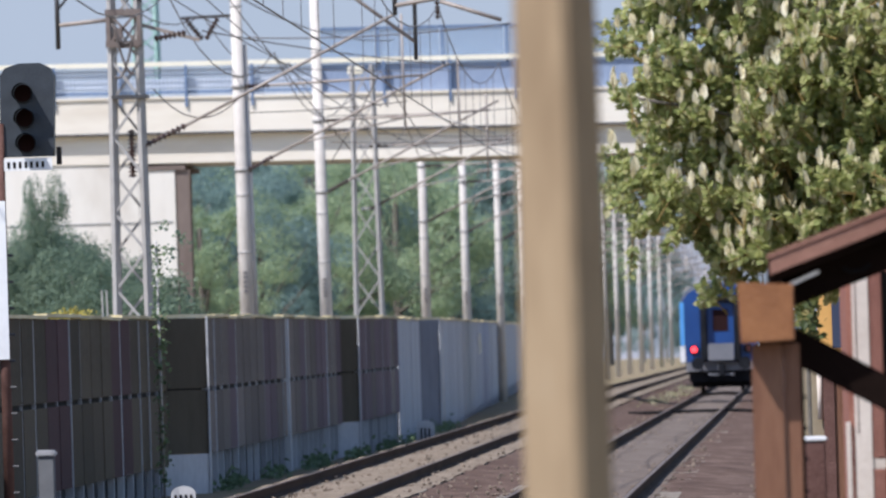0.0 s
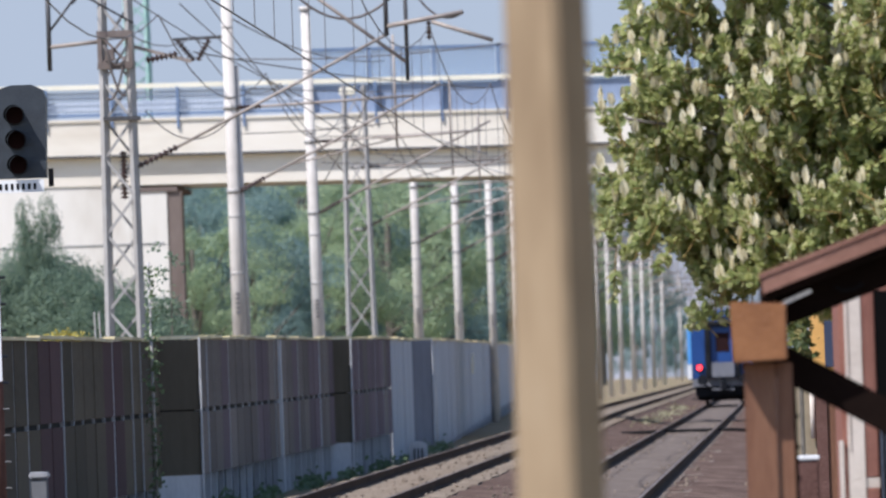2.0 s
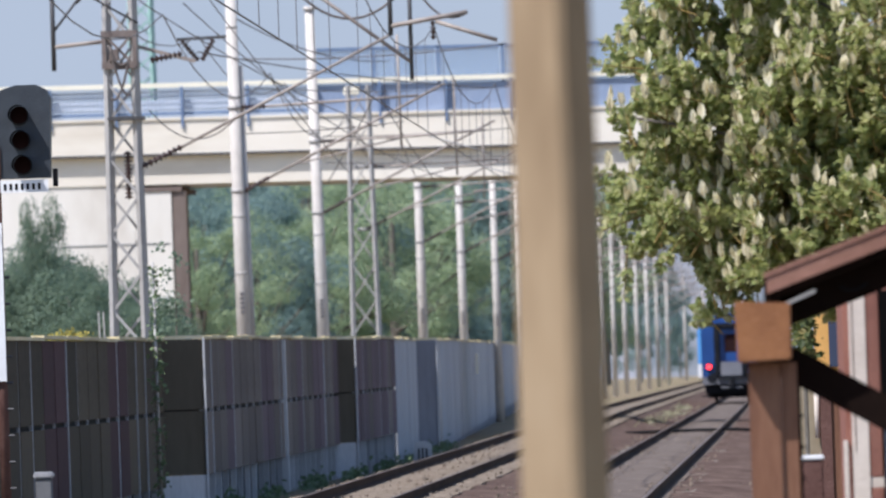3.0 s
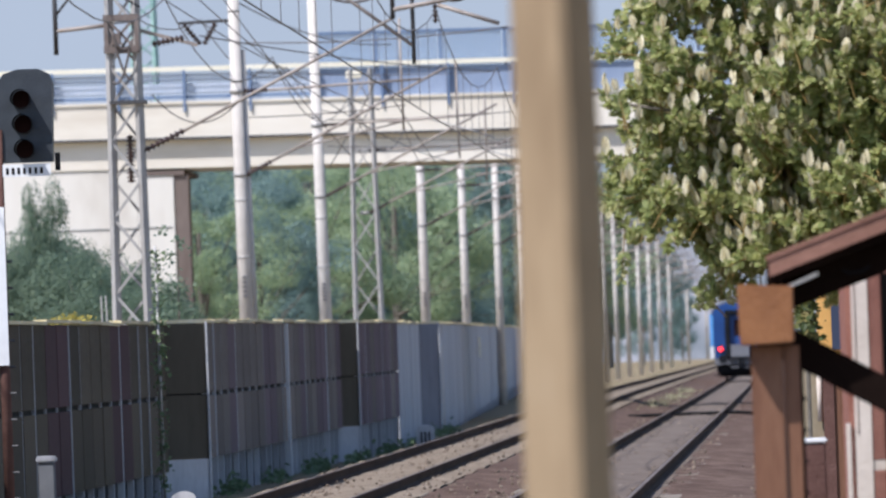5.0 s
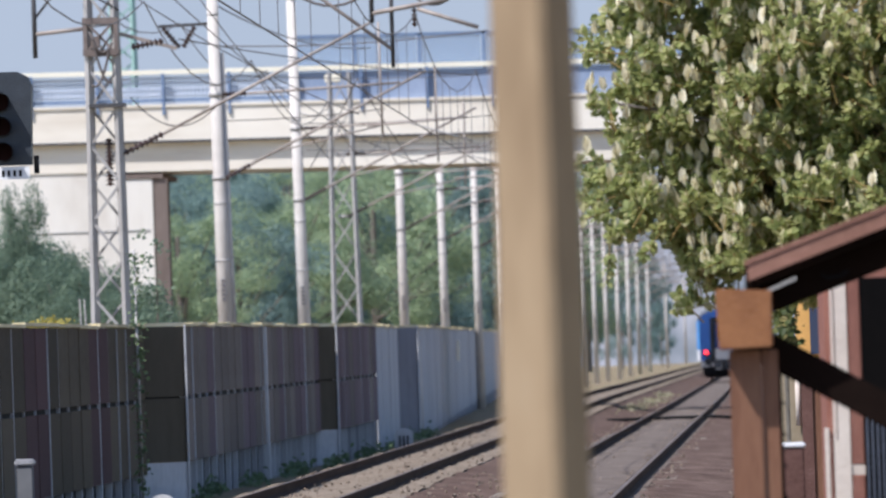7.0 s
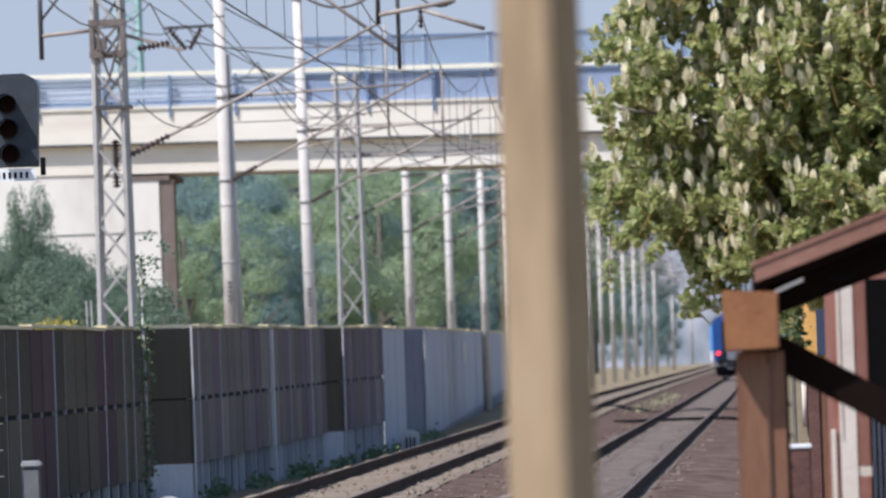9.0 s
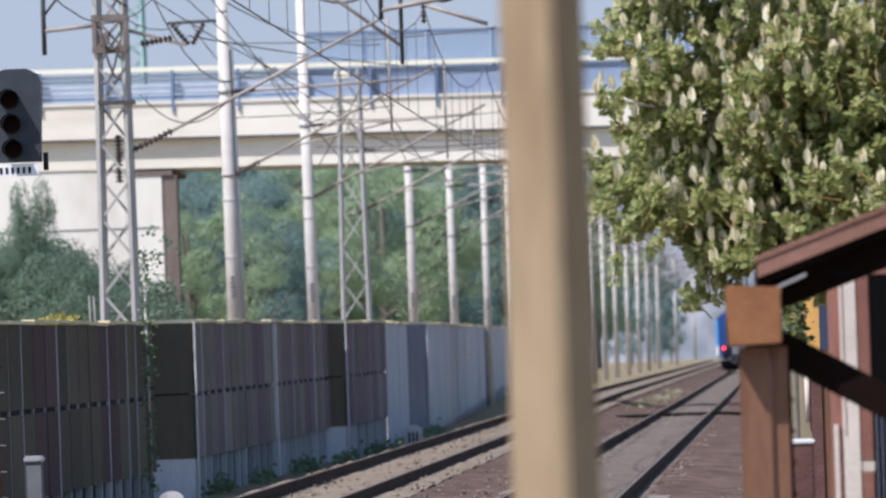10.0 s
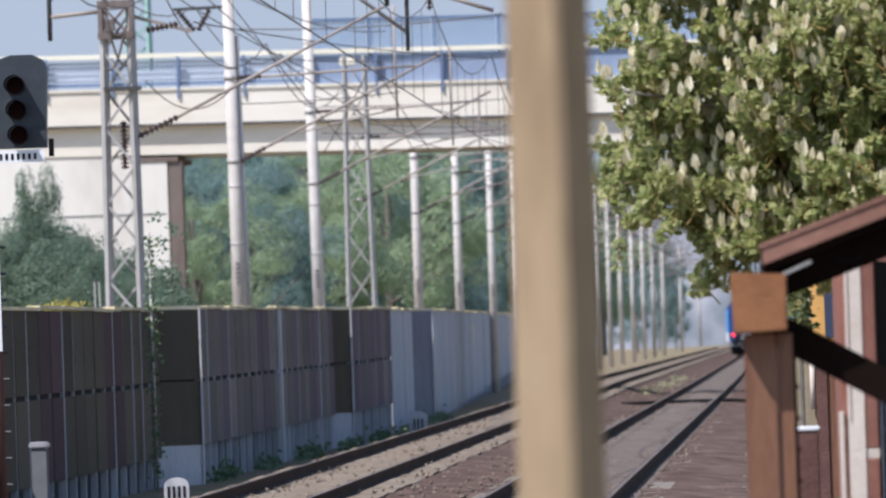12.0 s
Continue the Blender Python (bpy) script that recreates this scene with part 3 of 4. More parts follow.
for p, q, r in (((-1.38, -0.3, 8.9), (-0.9, -0.3, 9.5), 0.025), ((-1.3, -0.3, 9.9), (0.2, -0.3, 9.0), 0.02), ((-0.95, -0.3, 9.4), (-0.4, -0.3, 10.0), 0.025)):
    part("stay", one(tube, p, q, r), M_DARKSTEEL, mast, smooth=True)
part("right_arm", one(bar, (0.05, 0, 8.6), (1.25, 0, 8.25), 0.06, 0.07), M_RUSTSTEEL, mast)
part("arm_insulator", one(insulator, (0.4, 0, 8.3), (1.0, 0, 8.4), 0.08, 7), M_INSULATOR, mast)
part("hanging_insulator", one(insulator, (-0.08, -0.1, 5.7), (-0.08, -0.1, 6.6), 0.09, 12), M_INSULATOR, mast)
part("platform", one(box, -0.42, 0.26, -0.42, 0.3, 7.18, 7.25), M_DARKSTEEL, mast)
part("strut", one(tube, (0.95, -0.1, 6.65), (4.9, -0.1, 8.6), 0.03), M_RUSTSTEEL, mast, smooth=True)
part("strut_insulator", one(insulator, (0.12, -0.1, 6.27), (0.95, -0.1, 6.65), 0.075, 9), M_INSULATOR, mast)
part("long_drop_tube", one(tube, (5.32, 0, 7.75), (5.32, 0, 9.9), 0.04), M_DARKSTEEL, mast, smooth=True)
part("short_drop_tube", one(tube, (4.95, -0.1, 8.6), (4.95, -0.1, 9.9), 0.045), M_DARKSTEEL, mast, smooth=True)
part("registration_tube", one(tube, (4.95, -0.1, 8.78), (6.4, -0.1, 9.0), 0.045), M_RUSTSTEEL, mast, smooth=True)
part("registration_insulator", one(insulator, (5.75, -0.1, 8.85), (5.75, -0.1, 8.5), 0.06, 4), M_INSULATOR, mast)
part("steady_arm", one(tube, (5.8, -0.1, 8.84), (6.95, -0.1, 8.45), 0.04), M_RUSTSTEEL, mast, smooth=True)
part("diagonal_stay", one(tube, (2.7, 0, 10.1), (5.3, 0, 8.1), 0.035), M_RUSTSTEEL, mast, smooth=True)

mast2 = thing("lattice_mast", "slender grey steel lattice mast between concrete masts", "catenary mast", (-12.9, 392, -0.3), group="catenary masts")
part("lattice", one(lattice, 10.9, 0.86, 0.60, 0.095, 0.06, 1.05), M_STEEL, mast2)
cantilever(mast2)
part("lamp_head", one(box, -0.45, 0.05, -0.1, 0.1, 10.6, 10.85, 0.03), M_CREAM, mast2, "cream lamp head")


def wire_run(name, x, z, label, sag=0.0, r=0.012, y0=92, y1=900, droppers=0.0):
    bm = bmesh.new()
    pts = [(x, y0 + 6.25 * k, z - 4 * sag * ((k % 8) / 8) * (1 - (k % 8) / 8)) for k in range(int((y1 - y0) / 6.25) + 1)]
    line(bm, pts, r, 5)
    ob = tagged(part(name, bm, M_WIRE), label, "overhead wire", group="overhead wires")
    if droppers:
        bm = bmesh.new()
        for k, p in enumerate(pts):
            if k % 8:
                tube(bm, (x, p[1], droppers), p, 0.006, seg=4)
        tagged(part("dropper_set", bm, M_WIRE, ob), kind="stuff")
    return ob


wire_run("contact_wire", -6.5, 6.2, "taut copper contact wire over the track", y0=142)
wire_run("messenger_wire", -6.5, 8.3, "sagging messenger wire with droppers", 0.9, 0.012, 142, 900, 6.2)
wire_run("feeder_wire", -13.2, 9.6, "sagging feeder wire along the masts", 0.7, 0.014, 142, 900)
wire_run("feeder_wire", -11.6, 8.7, "sagging feeder wire along the masts", 1.0, 0.014, 142, 900)


def hung(name, label, a, b, sag, r=0.02, n=14):
    """A slack cable from a to b."""
    bm = bmesh.new()
    a, b = Vector(a), Vector(b)
    line(bm, [a.lerp(b, i / n) - Vector((0, 0, 4 * sag * (i / n) * (1 - i / n))) for i in range(n + 1)], r, 6)
    return tagged(part(name, bm, M_WIRE, smooth=True), label, "cable", group="slack cables")


hung("jumper_cable", "thick dark slack jumper cable", (-9.5, 242, 9.62), (-6.9, 242, 9.2), 0.9, 0.028)
hung("jumper_cable", "thick dark slack jumper cable", (-6.9, 242, 9.2), (-5.85, 241.9, 8.55), 0.35, 0.022)
for x0, x1, z0, z1 in ((-12.62, -12.20, 8.15, 7.95), (-12.58, -12.22, 8.1, 7.2), (-12.24, -12.60, 7.9, 7.15)):
    hung("jumper_cable", "dark slack loop inside the lattice mast", (x0, 241.5, z0), (x1, 241.5, z1), 0.28, 0.026)
hung("jumper_cable", "thin slack loop below the lattice mast", (-11.9, 241.9, 6.9), (-10.3, 241.9, 6.68), 0.45, 0.014)
hung("stay_wire", "thin stay wire between the masts", (-12.2, 242, 9.1), (-9.2, 292, 7.4), 0.2, 0.012)
hung("stay_wire", "thin stay wire between the masts", (-11.2, 242, 8.9), (-8.9, 342, 6.9), 0.5, 0.012)
hung("stay_wire", "thin stay wire between the masts", (-11.0, 243, 8.0), (-6.6, 292, 8.2), 0.1, 0.014)
hung("stay_wire", "thin stay wire between the masts", (-12.0, 293, 8.4), (-7.2, 342, 9.3), 0.1, 0.012)
hung("stay_wire", "thin stay wire between the masts", (-10.9, 243, 9.2), (-9.9, 292, 6.4), 0.1, 0.012)
hung("stay_wire", "thin stay wire between the masts", (-9.2, 292, 8.2), (-10.4, 293, 6.2), 0.05, 0.012)
hung("stay_wire", "thin stay wire between the masts", (-9.2, 292, 8.2), (-8.0, 293, 6.2), 0.05, 0.012)

hung("cross_wire", "thin cross-span wire from a mast", (-12.2, 292, 9.05), (-6.2, 292, 9.2), 0.12, 0.016)
hung("cross_wire", "thin cross-span wire from a mast", (-12.2, 292, 7.35), (-8.6, 292, 7.5), 0.05, 0.014)
hung("cross_wire", "thin cross-span wire from a mast", (-12.2, 342, 8.15), (-7.2, 342, 8.2), 0.06, 0.014)
hung("cross_wire", "thin cross-span wire from a mast", (-12.2, 342, 7.45), (-6.5, 342, 7.4), 0.08, 0.014)
hung("cross_wire", "thin cross-span wire from a mast", (-12.6, 392, 8.5), (-6.5, 392, 8.3), 0.1, 0.016)
hung("cross_wire", "thin sagging wire between masts", (-12.3, 292, 9.95), (-10.4, 342, 10.1), 0.3, 0.016)

# ---- pylon behind the bridge ----
pylon = thing("pylon", "tall teal-painted steel lattice pylon behind the bridge", "pylon", (-34.75, 700, -0.5))
part("lattice", one(lattice, 24.0, 1.5, 1.1, 0.2, 0.15, 1.0), M_TEAL, pylon)

# ---- road bridge ----
BY = 415.0
bridge = thing("road_bridge", "long cream-white concrete road bridge with blue railings", "bridge", (0, BY, 0), kind="structure")
SLOPE = -0.008


def slab(x0, x1, y0, y1, z0, z1, bevel=0.0):
    """A bar across the line that follows the road's fall."""
    bm = bmesh.new()
    vs = box(bm, x0, x1, y0, y1, z0, z1)
    for v in vs:
        v.co.z += SLOPE * (v.co.x + 12)
    return bm


part("fascia", slab(-60, 60, -0.7, -0.3, 9.02, 10.12), M_BRIDGE, bridge)
part("deck", slab(-60, 60, -0.3, 10.3, 9.02, 10.0), M_BRIDGE, bridge)
part("girder", slab(-60, 60, -0.45, 9.6, 8.05, 9.02), M_BRIDGE, bridge)
# dark edge strip that also draws the shadow line under the fascia
part("drip_shadow_edge", slab(-60, 60, -0.74, -0.64, 8.96, 9.04), M_DARKSTEEL, bridge)
part("coping", slab(-60, 60, -0.76, -0.1, 10.12, 10.2), M_BRIDGE, bridge)
part("handrail", slab(-60, 60, -0.66, -0.40, 11.17, 11.32), M_CREAM, bridge, "cream painted handrail")
for z in (10.5, 10.68, 10.86, 11.0):
    part("guard_rail", slab(-60, 60, -0.50, -0.42, z, z + 0.07), M_PALEBLUE, bridge)
part("lower_rail", slab(-60, 60, -0.50, -0.42, 10.30, 10.38), M_BLUE, bridge)
part("guard_beam", slab(-60, 60, 0.6, 0.75, 10.45, 10.8), M_BEAM, bridge, "pale crash barrier beam")
rp = box_mesh("railing_post", M_BLUE, -0.04, 0.04, -0.78, -0.40, 9.85, 11.2)
for i in range(34):
    x = -34.24 + 2.13 * i
    shared("railing_post", rp, bridge, (x, 0, SLOPE * (x + 12)))
baluster = box_mesh("baluster", M_PALEBLUE, -0.022, 0.022, -0.48, -0.44, 10.2, 11.12)
for i in range(116):
    x = -29.5 + 0.125 * i
    shared("baluster", baluster, bridge, (x, 0, SLOPE * (x + 12)))
# tall see-through screen over the tracks
M_SCREEN = bpy.data.materials.new("tinted_screen")
M_SCREEN.use_nodes = True
sn = M_SCREEN.node_tree.nodes
glass, clear, smix = sn.new("ShaderNodeBsdfDiffuse"), sn.new("ShaderNodeBsdfTransparent"), sn.new("ShaderNodeMixShader")
glass.inputs[0].default_value = (0.26, 0.35, 0.48, 1)
smix.inputs[0].default_value = 0.42
for a, b in ((clear, 1), (glass, 2)):
    M_SCREEN.node_tree.links.new(a.outputs[0], smix.inputs[b])
M_SCREEN.node_tree.links.new(smix.outputs[0], sn["Material Output"].inputs[0])
sp = box_mesh("screen_post", M_BLUE, -0.05, 0.05, -0.34, -0.24, 10.0, 12.3)
pane = box_mesh("screen_pane", M_SCREEN, 0.06, 1.98, -0.30, -0.28, 10.25, 12.22)
for i in range(14):
    x = -15.2 + 2.08 * i
    shared("screen_post", sp, bridge, (x, 0, SLOPE * (x + 12)))
    shared("screen_pane", pane, bridge, (x, 0, SLOPE * (x + 12)))
part("screen_base", slab(-15.2, 14, -0.53, -0.51, 10.22, 11.1), M_BASEPANEL, bridge, "blue-grey panel under the screen")
part("screen_rail", slab(-15.3, 14, -0.34, -0.24, 12.22, 12.31), M_BLUE, bridge)
pier = thing("bridge_abutment", "broad pale concrete bridge abutment with a dark bearing ledge", "abutment", (0, BY, 0), kind="structure")
part("wall", one(box, -50, -21.0, -0.40, 9.8, -1.0, 8.13), M_PIER, pier)
part("corner_wall", one(box, -20.99, -19.8, -0.40, 9.8, -1.0, 7.88), M_PIER, pier)
# column added over the side face, whose shade is its dark brown
part("corner_column", one(box, -19.79, -19.32, -0.36, 1.2, -1.0, 7.88), M_BROWNCONCRETE, pier, "added dark brown column for the shaded side")
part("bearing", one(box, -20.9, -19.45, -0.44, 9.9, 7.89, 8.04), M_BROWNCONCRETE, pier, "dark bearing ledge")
bm = bmesh.new()
for z in (2.6, 4.4, 6.2):
    box(bm, -50, -19.9, -0.425, -0.39, z, z + 0.03)
part("joint", bm, M_PLINTH, pier)


# ---- signal ----
sig = thing("railway_signal", "dark three-lamp colour-light railway signal, all lamps out", "railway signal", (-8.87, 146, -0.35))
part("post", one(tube, (-0.09, 0, -0.2), (-0.09, 0, 4.9), 0.06, seg=14), M_BOLLARD, sig, "weathered brown post", smooth=True)
bm = bmesh.new()
prof = [(-0.08, 4.52), (0.53, 4.52), (0.56, 5.42), (0.52, 5.52), (0.4, 5.58), (0.16, 5.58), (0.0, 5.53), (-0.06, 5.44)]
fr, bk = [bm.verts.new((x, 0.0, z)) for x, z in prof], [bm.verts.new((x, 0.32, z)) for x, z in prof]
bm.faces.new(fr), bm.faces.new(bk[::-1])
for i in range(len(prof)):
    bm.faces.new((fr[i], bk[i], bk[(i + 1) % 8], fr[(i + 1) % 8]))
part("housing", bm, M_SIGNAL, sig)
for i in range(3):
    z = 5.24 - 0.285 * i
    x = 0.20 + 0.012 * i
    bm = bmesh.new()
    seg = 20
    a = [bm.verts.new((x + 0.108 * math.cos(2 * math.pi * k / seg), -0.004, z + 0.108 * math.sin(2 * math.pi * k / seg))) for k in range(seg)]
    b = [bm.verts.new((x + 0.112 * math.cos(2 * math.pi * k / seg), -0.30 if math.sin(2 * math.pi * k / seg) > -0.4 else -0.05, z + 0.112 * math.sin(2 * math.pi * k / seg))) for k in range(seg)]
    for k in range(seg):
        bm.faces.new((a[k], a[(k + 1) % seg], b[(k + 1) % seg], b[k]))
    hood = part("lamp_hood", bm, M_BLACK, sig, smooth=True)
    part("lens", one(tube, (x, -0.02, z), (x, -0.012, z), 0.1, seg=20), M_LENS, hood, "dark unlit lens")
part("name_plate", one(box, -0.06, 0.51, -0.03, -0.01, 4.36, 4.50), M_WHITE, sig, "white name plate")
for i in range(7):
    part("writing", one(box, 0.0 + 0.065 * i, 0.03 + 0.065 * i, -0.036, -0.031, 4.39, 4.46), M_BLACK, sig)
part("mount_arm", one(box, -0.14, 0.1, 0.05, 0.2, 4.6, 4.7), M_SIGNAL, sig)
part("side_hinge", one(box, 0.56, 0.61, 0.02, 0.2, 4.42, 4.62), M_BLACK, sig)
part("marker_board", one(box, -0.24, -0.035, -0.10, -0.08, 2.22, 4.02), M_WHITE, sig, "tall white marker board")
for i in range(12):
    part("rung", one(tube, (-0.08, -0.02, 0.1 + 0.3 * i), (0.03, -0.02, 0.1 + 0.3 * i), 0.018, seg=6), M_DARKSTEEL, sig)

# ---- trackside posts ----
def distance_stone(at, w, h, bars):
    s = thing("distance_stone", "white round-topped distance stone with dark figures", "distance marker", at, group="distance stones")
    bm = bmesh.new()
    n = 12
    ring = [(-w / 2, -0.3)] + [(-w / 2 * math.cos(math.pi * i / n), h - w * 0.32 + w * 0.32 * math.sin(math.pi * i / n)) for i in range(n + 1)] + [(w / 2, -0.3)]
    a, b = [bm.verts.new((x, 0, z)) for x, z in ring], [bm.verts.new((x, 0.14, z)) for x, z in ring]
    bm.faces.new(a), bm.faces.new(b[::-1])
    for i in range(len(ring)):
        bm.faces.new((a[i], b[i], b[(i + 1) % len(ring)], a[(i + 1) % len(ring)]))
    part("stone", bm, M_PALEPOST, s)
    for i in range(bars):
        x = (i - (bars - 1) / 2) * w * 0.21
        part("writing", one(box, x - w * 0.05, x + w * 0.05, -0.012, -0.003, h * 0.40, h * 0.75), M_BLACK, s)


distance_stone((-8.42, 176, -0.4), 0.34, 0.47, 4)
distance_stone((-8.28, 287, -0.4), 0.41, 0.66, 3)
gp = thing("concrete_stub", "short grey concrete post with a flat cap", "post", (-8.76, 150, -0.4))
part("shaft", one(box, -0.095, 0.095, -0.095, 0.095, -0.1, 1.12, 0.015), M_PLINTH, gp)
part("cap", one(box, -0.12, 0.12, -0.12, 0.12, 1.12, 1.2, 0.02), M_POST, gp)


# ---- train ----
def train():
    t = thing("passenger_coach", "blue passenger coach seen from its tail, red lamp lit", "train", (-2.68, 474, 0))
    def shell(w, z0, z1, zr, y0, y1, mat, name, label=""):
        bm = bmesh.new()
        pts = [(-w, z0), (-w, z1)]
        for i in range(1, 10):
            a = math.pi * i / 10
            pts.append((-w * math.cos(a), z1 + (zr - z1) * math.sin(a) ** 0.8))
        pts += [(w, z1), (w, z0)]
        a, b = [bm.verts.new((x, y0, z)) for x, z in pts], [bm.verts.new((x, y1, z)) for x, z in pts]
        bm.faces.new(a), bm.faces.new(b[::-1])
        k = len(pts)
        for i in range(k):
            bm.faces.new((a[i], b[i], b[(i + 1) % k], a[(i + 1) % k]))
        return part(name, bm, mat, t, label)
    shell(1.48, 1.05, 3.1, 4.05, 0.25, 26.0, M_TRAINBLUE, "body")
    shell(1.43, 1.10, 3.05, 3.95, 0.0, 0.25, M_TRAINBLUE, "end_wall")
    shell(1.46, 3.12, 3.16, 4.10, 0.22, 26.0, M_TRAINROOF, "roof", "grey roof")
    for s in (-1, 1):
        # the sunlit gleam of the body's edge, made as a lighter blue strip
        part("corner_strip", one(box, s * 1.41 - 0.08, s * 1.41 + 0.08, -0.03, 0.24, 1.7, 3.3), M_TRAINLITEDGE, t, "light blue strip for the sunlit corner")
        part("corner_foot", one(box, s * 1.41 - 0.09, s * 1.41 + 0.09, -0.04, 0.24, 1.08, 1.69), M_WHITE, t, "white corner foot")
        lamp = part("tail_lamp", one(tube, (s * 1.0, -0.02, 1.55), (s * 1.0, -0.10, 1.55), 0.17, seg=16), M_BLACK, t)
        part("red_lens", one(tube, (s * 1.0, -0.10, 1.55), (s * 1.0, -0.12, 1.55), 0.115, seg=16), M_TAIL if s < 0 else M_REDGLASS, lamp, "glowing red lens" if s < 0 else "dark red unlit lens")
        bf = part("buffer", one(tube, (s * 0.875, 0.2, 1.03), (s * 0.875, -0.5, 1.03), 0.09, seg=12), M_TRAINDARK, t)
        part("buffer_plate", one(tube, (s * 0.875, -0.5, 1.03), (s * 0.875, -0.56, 1.03), 0.23, seg=16), M_TRAINDARK, bf)
        part("gangway_seal", one(box, s * 0.62 - 0.13, s * 0.62 + 0.13, -0.35, 0.02, 1.1, 3.4, 0.05), M_TRAINDARK, t, "dark rubber gangway seal")
    part("gangway_top", one(box, -0.75, 0.75, -0.34, 0.02, 3.28, 3.5, 0.05), M_TRAINDARK, t)
    dr = part("end_door", one(box, -0.49, 0.49, -0.06, 0.01, 1.15, 3.25), M_TRAINBLUE, t, "blue end door")
    part("door_window", one(box, -0.28, 0.28, -0.075, -0.062, 2.2, 3.0), M_LENS, dr)
    part("foot_plate", one(box, -0.48, 0.48, -0.42, -0.30, 1.12, 1.75, 0.02), M_TRAINGREY, t, "grey fold-down foot plate")
    part("buffer_beam", one(box, -1.3, 1.3, 0.0, 0.35, 0.75, 1.08), M_TRAINGREY, t)
    part("coupling", one(box, -0.12, 0.12, -0.4, 0.1, 0.55, 1.0, 0.03), M_TRAINDARK, t)
    part("underframe", one(box, -1.2, 1.2, 0.3, 25.5, 0.35, 1.04), M_TRAINDARK, t)
    part("cross_pipe", one(bar, (-0.5, -0.15, 0.62), (0.45, -0.15, 0.60), 0.07, 0.07), M_TRAINGREY, t)
    part("bogie_frame", one(box, -1.12, 1.12, 1.0, 5.9, 0.14, 0.9, 0.05), M_TRAINDARK, t)
    for y in (2.2, 4.8):
        for s in (-1, 1):
            part("wheel", one(tube, (s * 0.68, y, 0.46), (s * 0.80, y, 0.46), 0.46, seg=24), M_TRAINDARK, t)
            part("axle_box", one(box, s * 1.0 - 0.12, s * 1.0 + 0.12, y - 0.2, y + 0.2, 0.3, 0.62, 0.03), M_TRAINDARK, t)
        part("axle", one(tube, (-0.7, y, 0.46), (0.7, y, 0.46), 0.08, seg=10), M_TRAINDARK, t)
    for s in (-1, 1):
        part("step", one(box, s * 1.15 - 0.2, s * 1.15 + 0.2, 0.4, 0.7, 0.2, 0.26), M_TRAINDARK, t)
    for i in range(8):
        part("side_window", one(box, 1.478, 1.486, 3.0 + i * 2.6, 4.6 + i * 2.6, 2.0, 2.9), M_LENS, t)
    return t


coach = train()

# ---- near pole ----
pole = thing("near_pole", "weathered tan squared timber pole close to the lens", "pole", (-0.4985, 28, -0.34))
bm = bmesh.new()
rings = []
for k in range(15):
    z = -0.3 + 5.8 * k / 14
    h = (0.1155 - 0.0065 * z) / 1.365
    c = h * 0.80
    wob = 0.0015 * math.sin(k * 2.1)
    corners = [(-c, -h), (c, -h), (h, -c), (h, c), (c, h), (-c, h), (-h, c), (-h, -c)]
    a = radians(-30)
    rings.append([bm.verts.new((x * math.cos(a) - y * math.sin(a) + wob, x * math.sin(a) + y * math.cos(a), z)) for x, y in corners])
for p, q in zip(rings, rings[1:]):
    for k in range(8):
        bm.faces.new((p[k], p[(k + 1) % 8], q[(k + 1) % 8], q[k]))
bm.faces.new(rings[0][::-1]), bm.faces.new(rings[-1])
part("shaft", bm, M_NEARPOST, pole)

# ---- porch of the house by the track ----
porch = thing("timber_porch", "brown timber porch with a sloping roof and strut", "porch", (-0.019, 55, 0))
bm = bmesh.new()
vs = box(bm, -0.211, 0.026, 0, 6.5, 1.819, 2.072)
for v in vs:
    # the sawn end is out of square
    v.co.x += 0.03 * (1.945 - v.co.z) if v.co.x < -0.1 else 0.006 * (v.co.z - 1.945)
    v.co.z += -0.06 * (v.co.x + 0.09) if v.co.z > 1.9 else 0.034 * (v.co.x + 0.09)
bmesh.ops.bevel(bm, geom=list(bm.edges), offset=0.007, segments=2, affect="EDGES")
part("wall_plate", bm, M_WOODEND, porch, "thick brown beam, end grain facing")
part("post", one(box, -0.165, -0.028, 0.145, 0.26, -0.4, 1.812, 0.005), M_WOOD, porch)
part("post_board", one(box, -0.026, 0.044, 0.165, 0.25, -0.4, 1.812, 0.003), M_WOOD, porch)
part("back_post", one(box, 0.040, 0.056, 0.4, 0.5, -0.4, 1.75), M_SHADEWOOD, porch)
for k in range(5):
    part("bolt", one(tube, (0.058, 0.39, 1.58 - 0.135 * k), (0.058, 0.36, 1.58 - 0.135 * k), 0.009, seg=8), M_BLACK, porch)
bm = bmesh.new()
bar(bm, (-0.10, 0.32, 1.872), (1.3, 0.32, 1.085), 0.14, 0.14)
part("strut", bm, M_SHADEWOOD, porch, "strut coloured near-black for the roof's shade")


def roof_piece(lo, hi, y0, y1, x0=-0.074, x1=1.6):
    bm = bmesh.new()
    vs = box(bm, x0, x1, y0, y1, 0, 1)
    for v in vs:
        v.co.z = 2.180 + 0.355 * (v.co.x + 0.088) + (hi if v.co.z > 0.5 else lo)
    return bm


part("roof_sheet", roof_piece(-0.006, 0.014, 0.012, 7.0, -0.086), M_SHINGLE, porch, "brown roof edge sheet")
part("verge_board", roof_piece(-0.078, -0.008, 0.02, 0.06), M_SHINGLE, porch)
# soffit, rafters and eave board carry the roof's shade in their colour
part("soffit", roof_piece(-0.11, -0.03, 0.065, 7.0, -0.06), M_SHADEWOOD, porch)
part("rafter", roof_piece(-0.24, -0.112, 0.25, 0.40, -0.02), M_SHADEWOOD, porch)
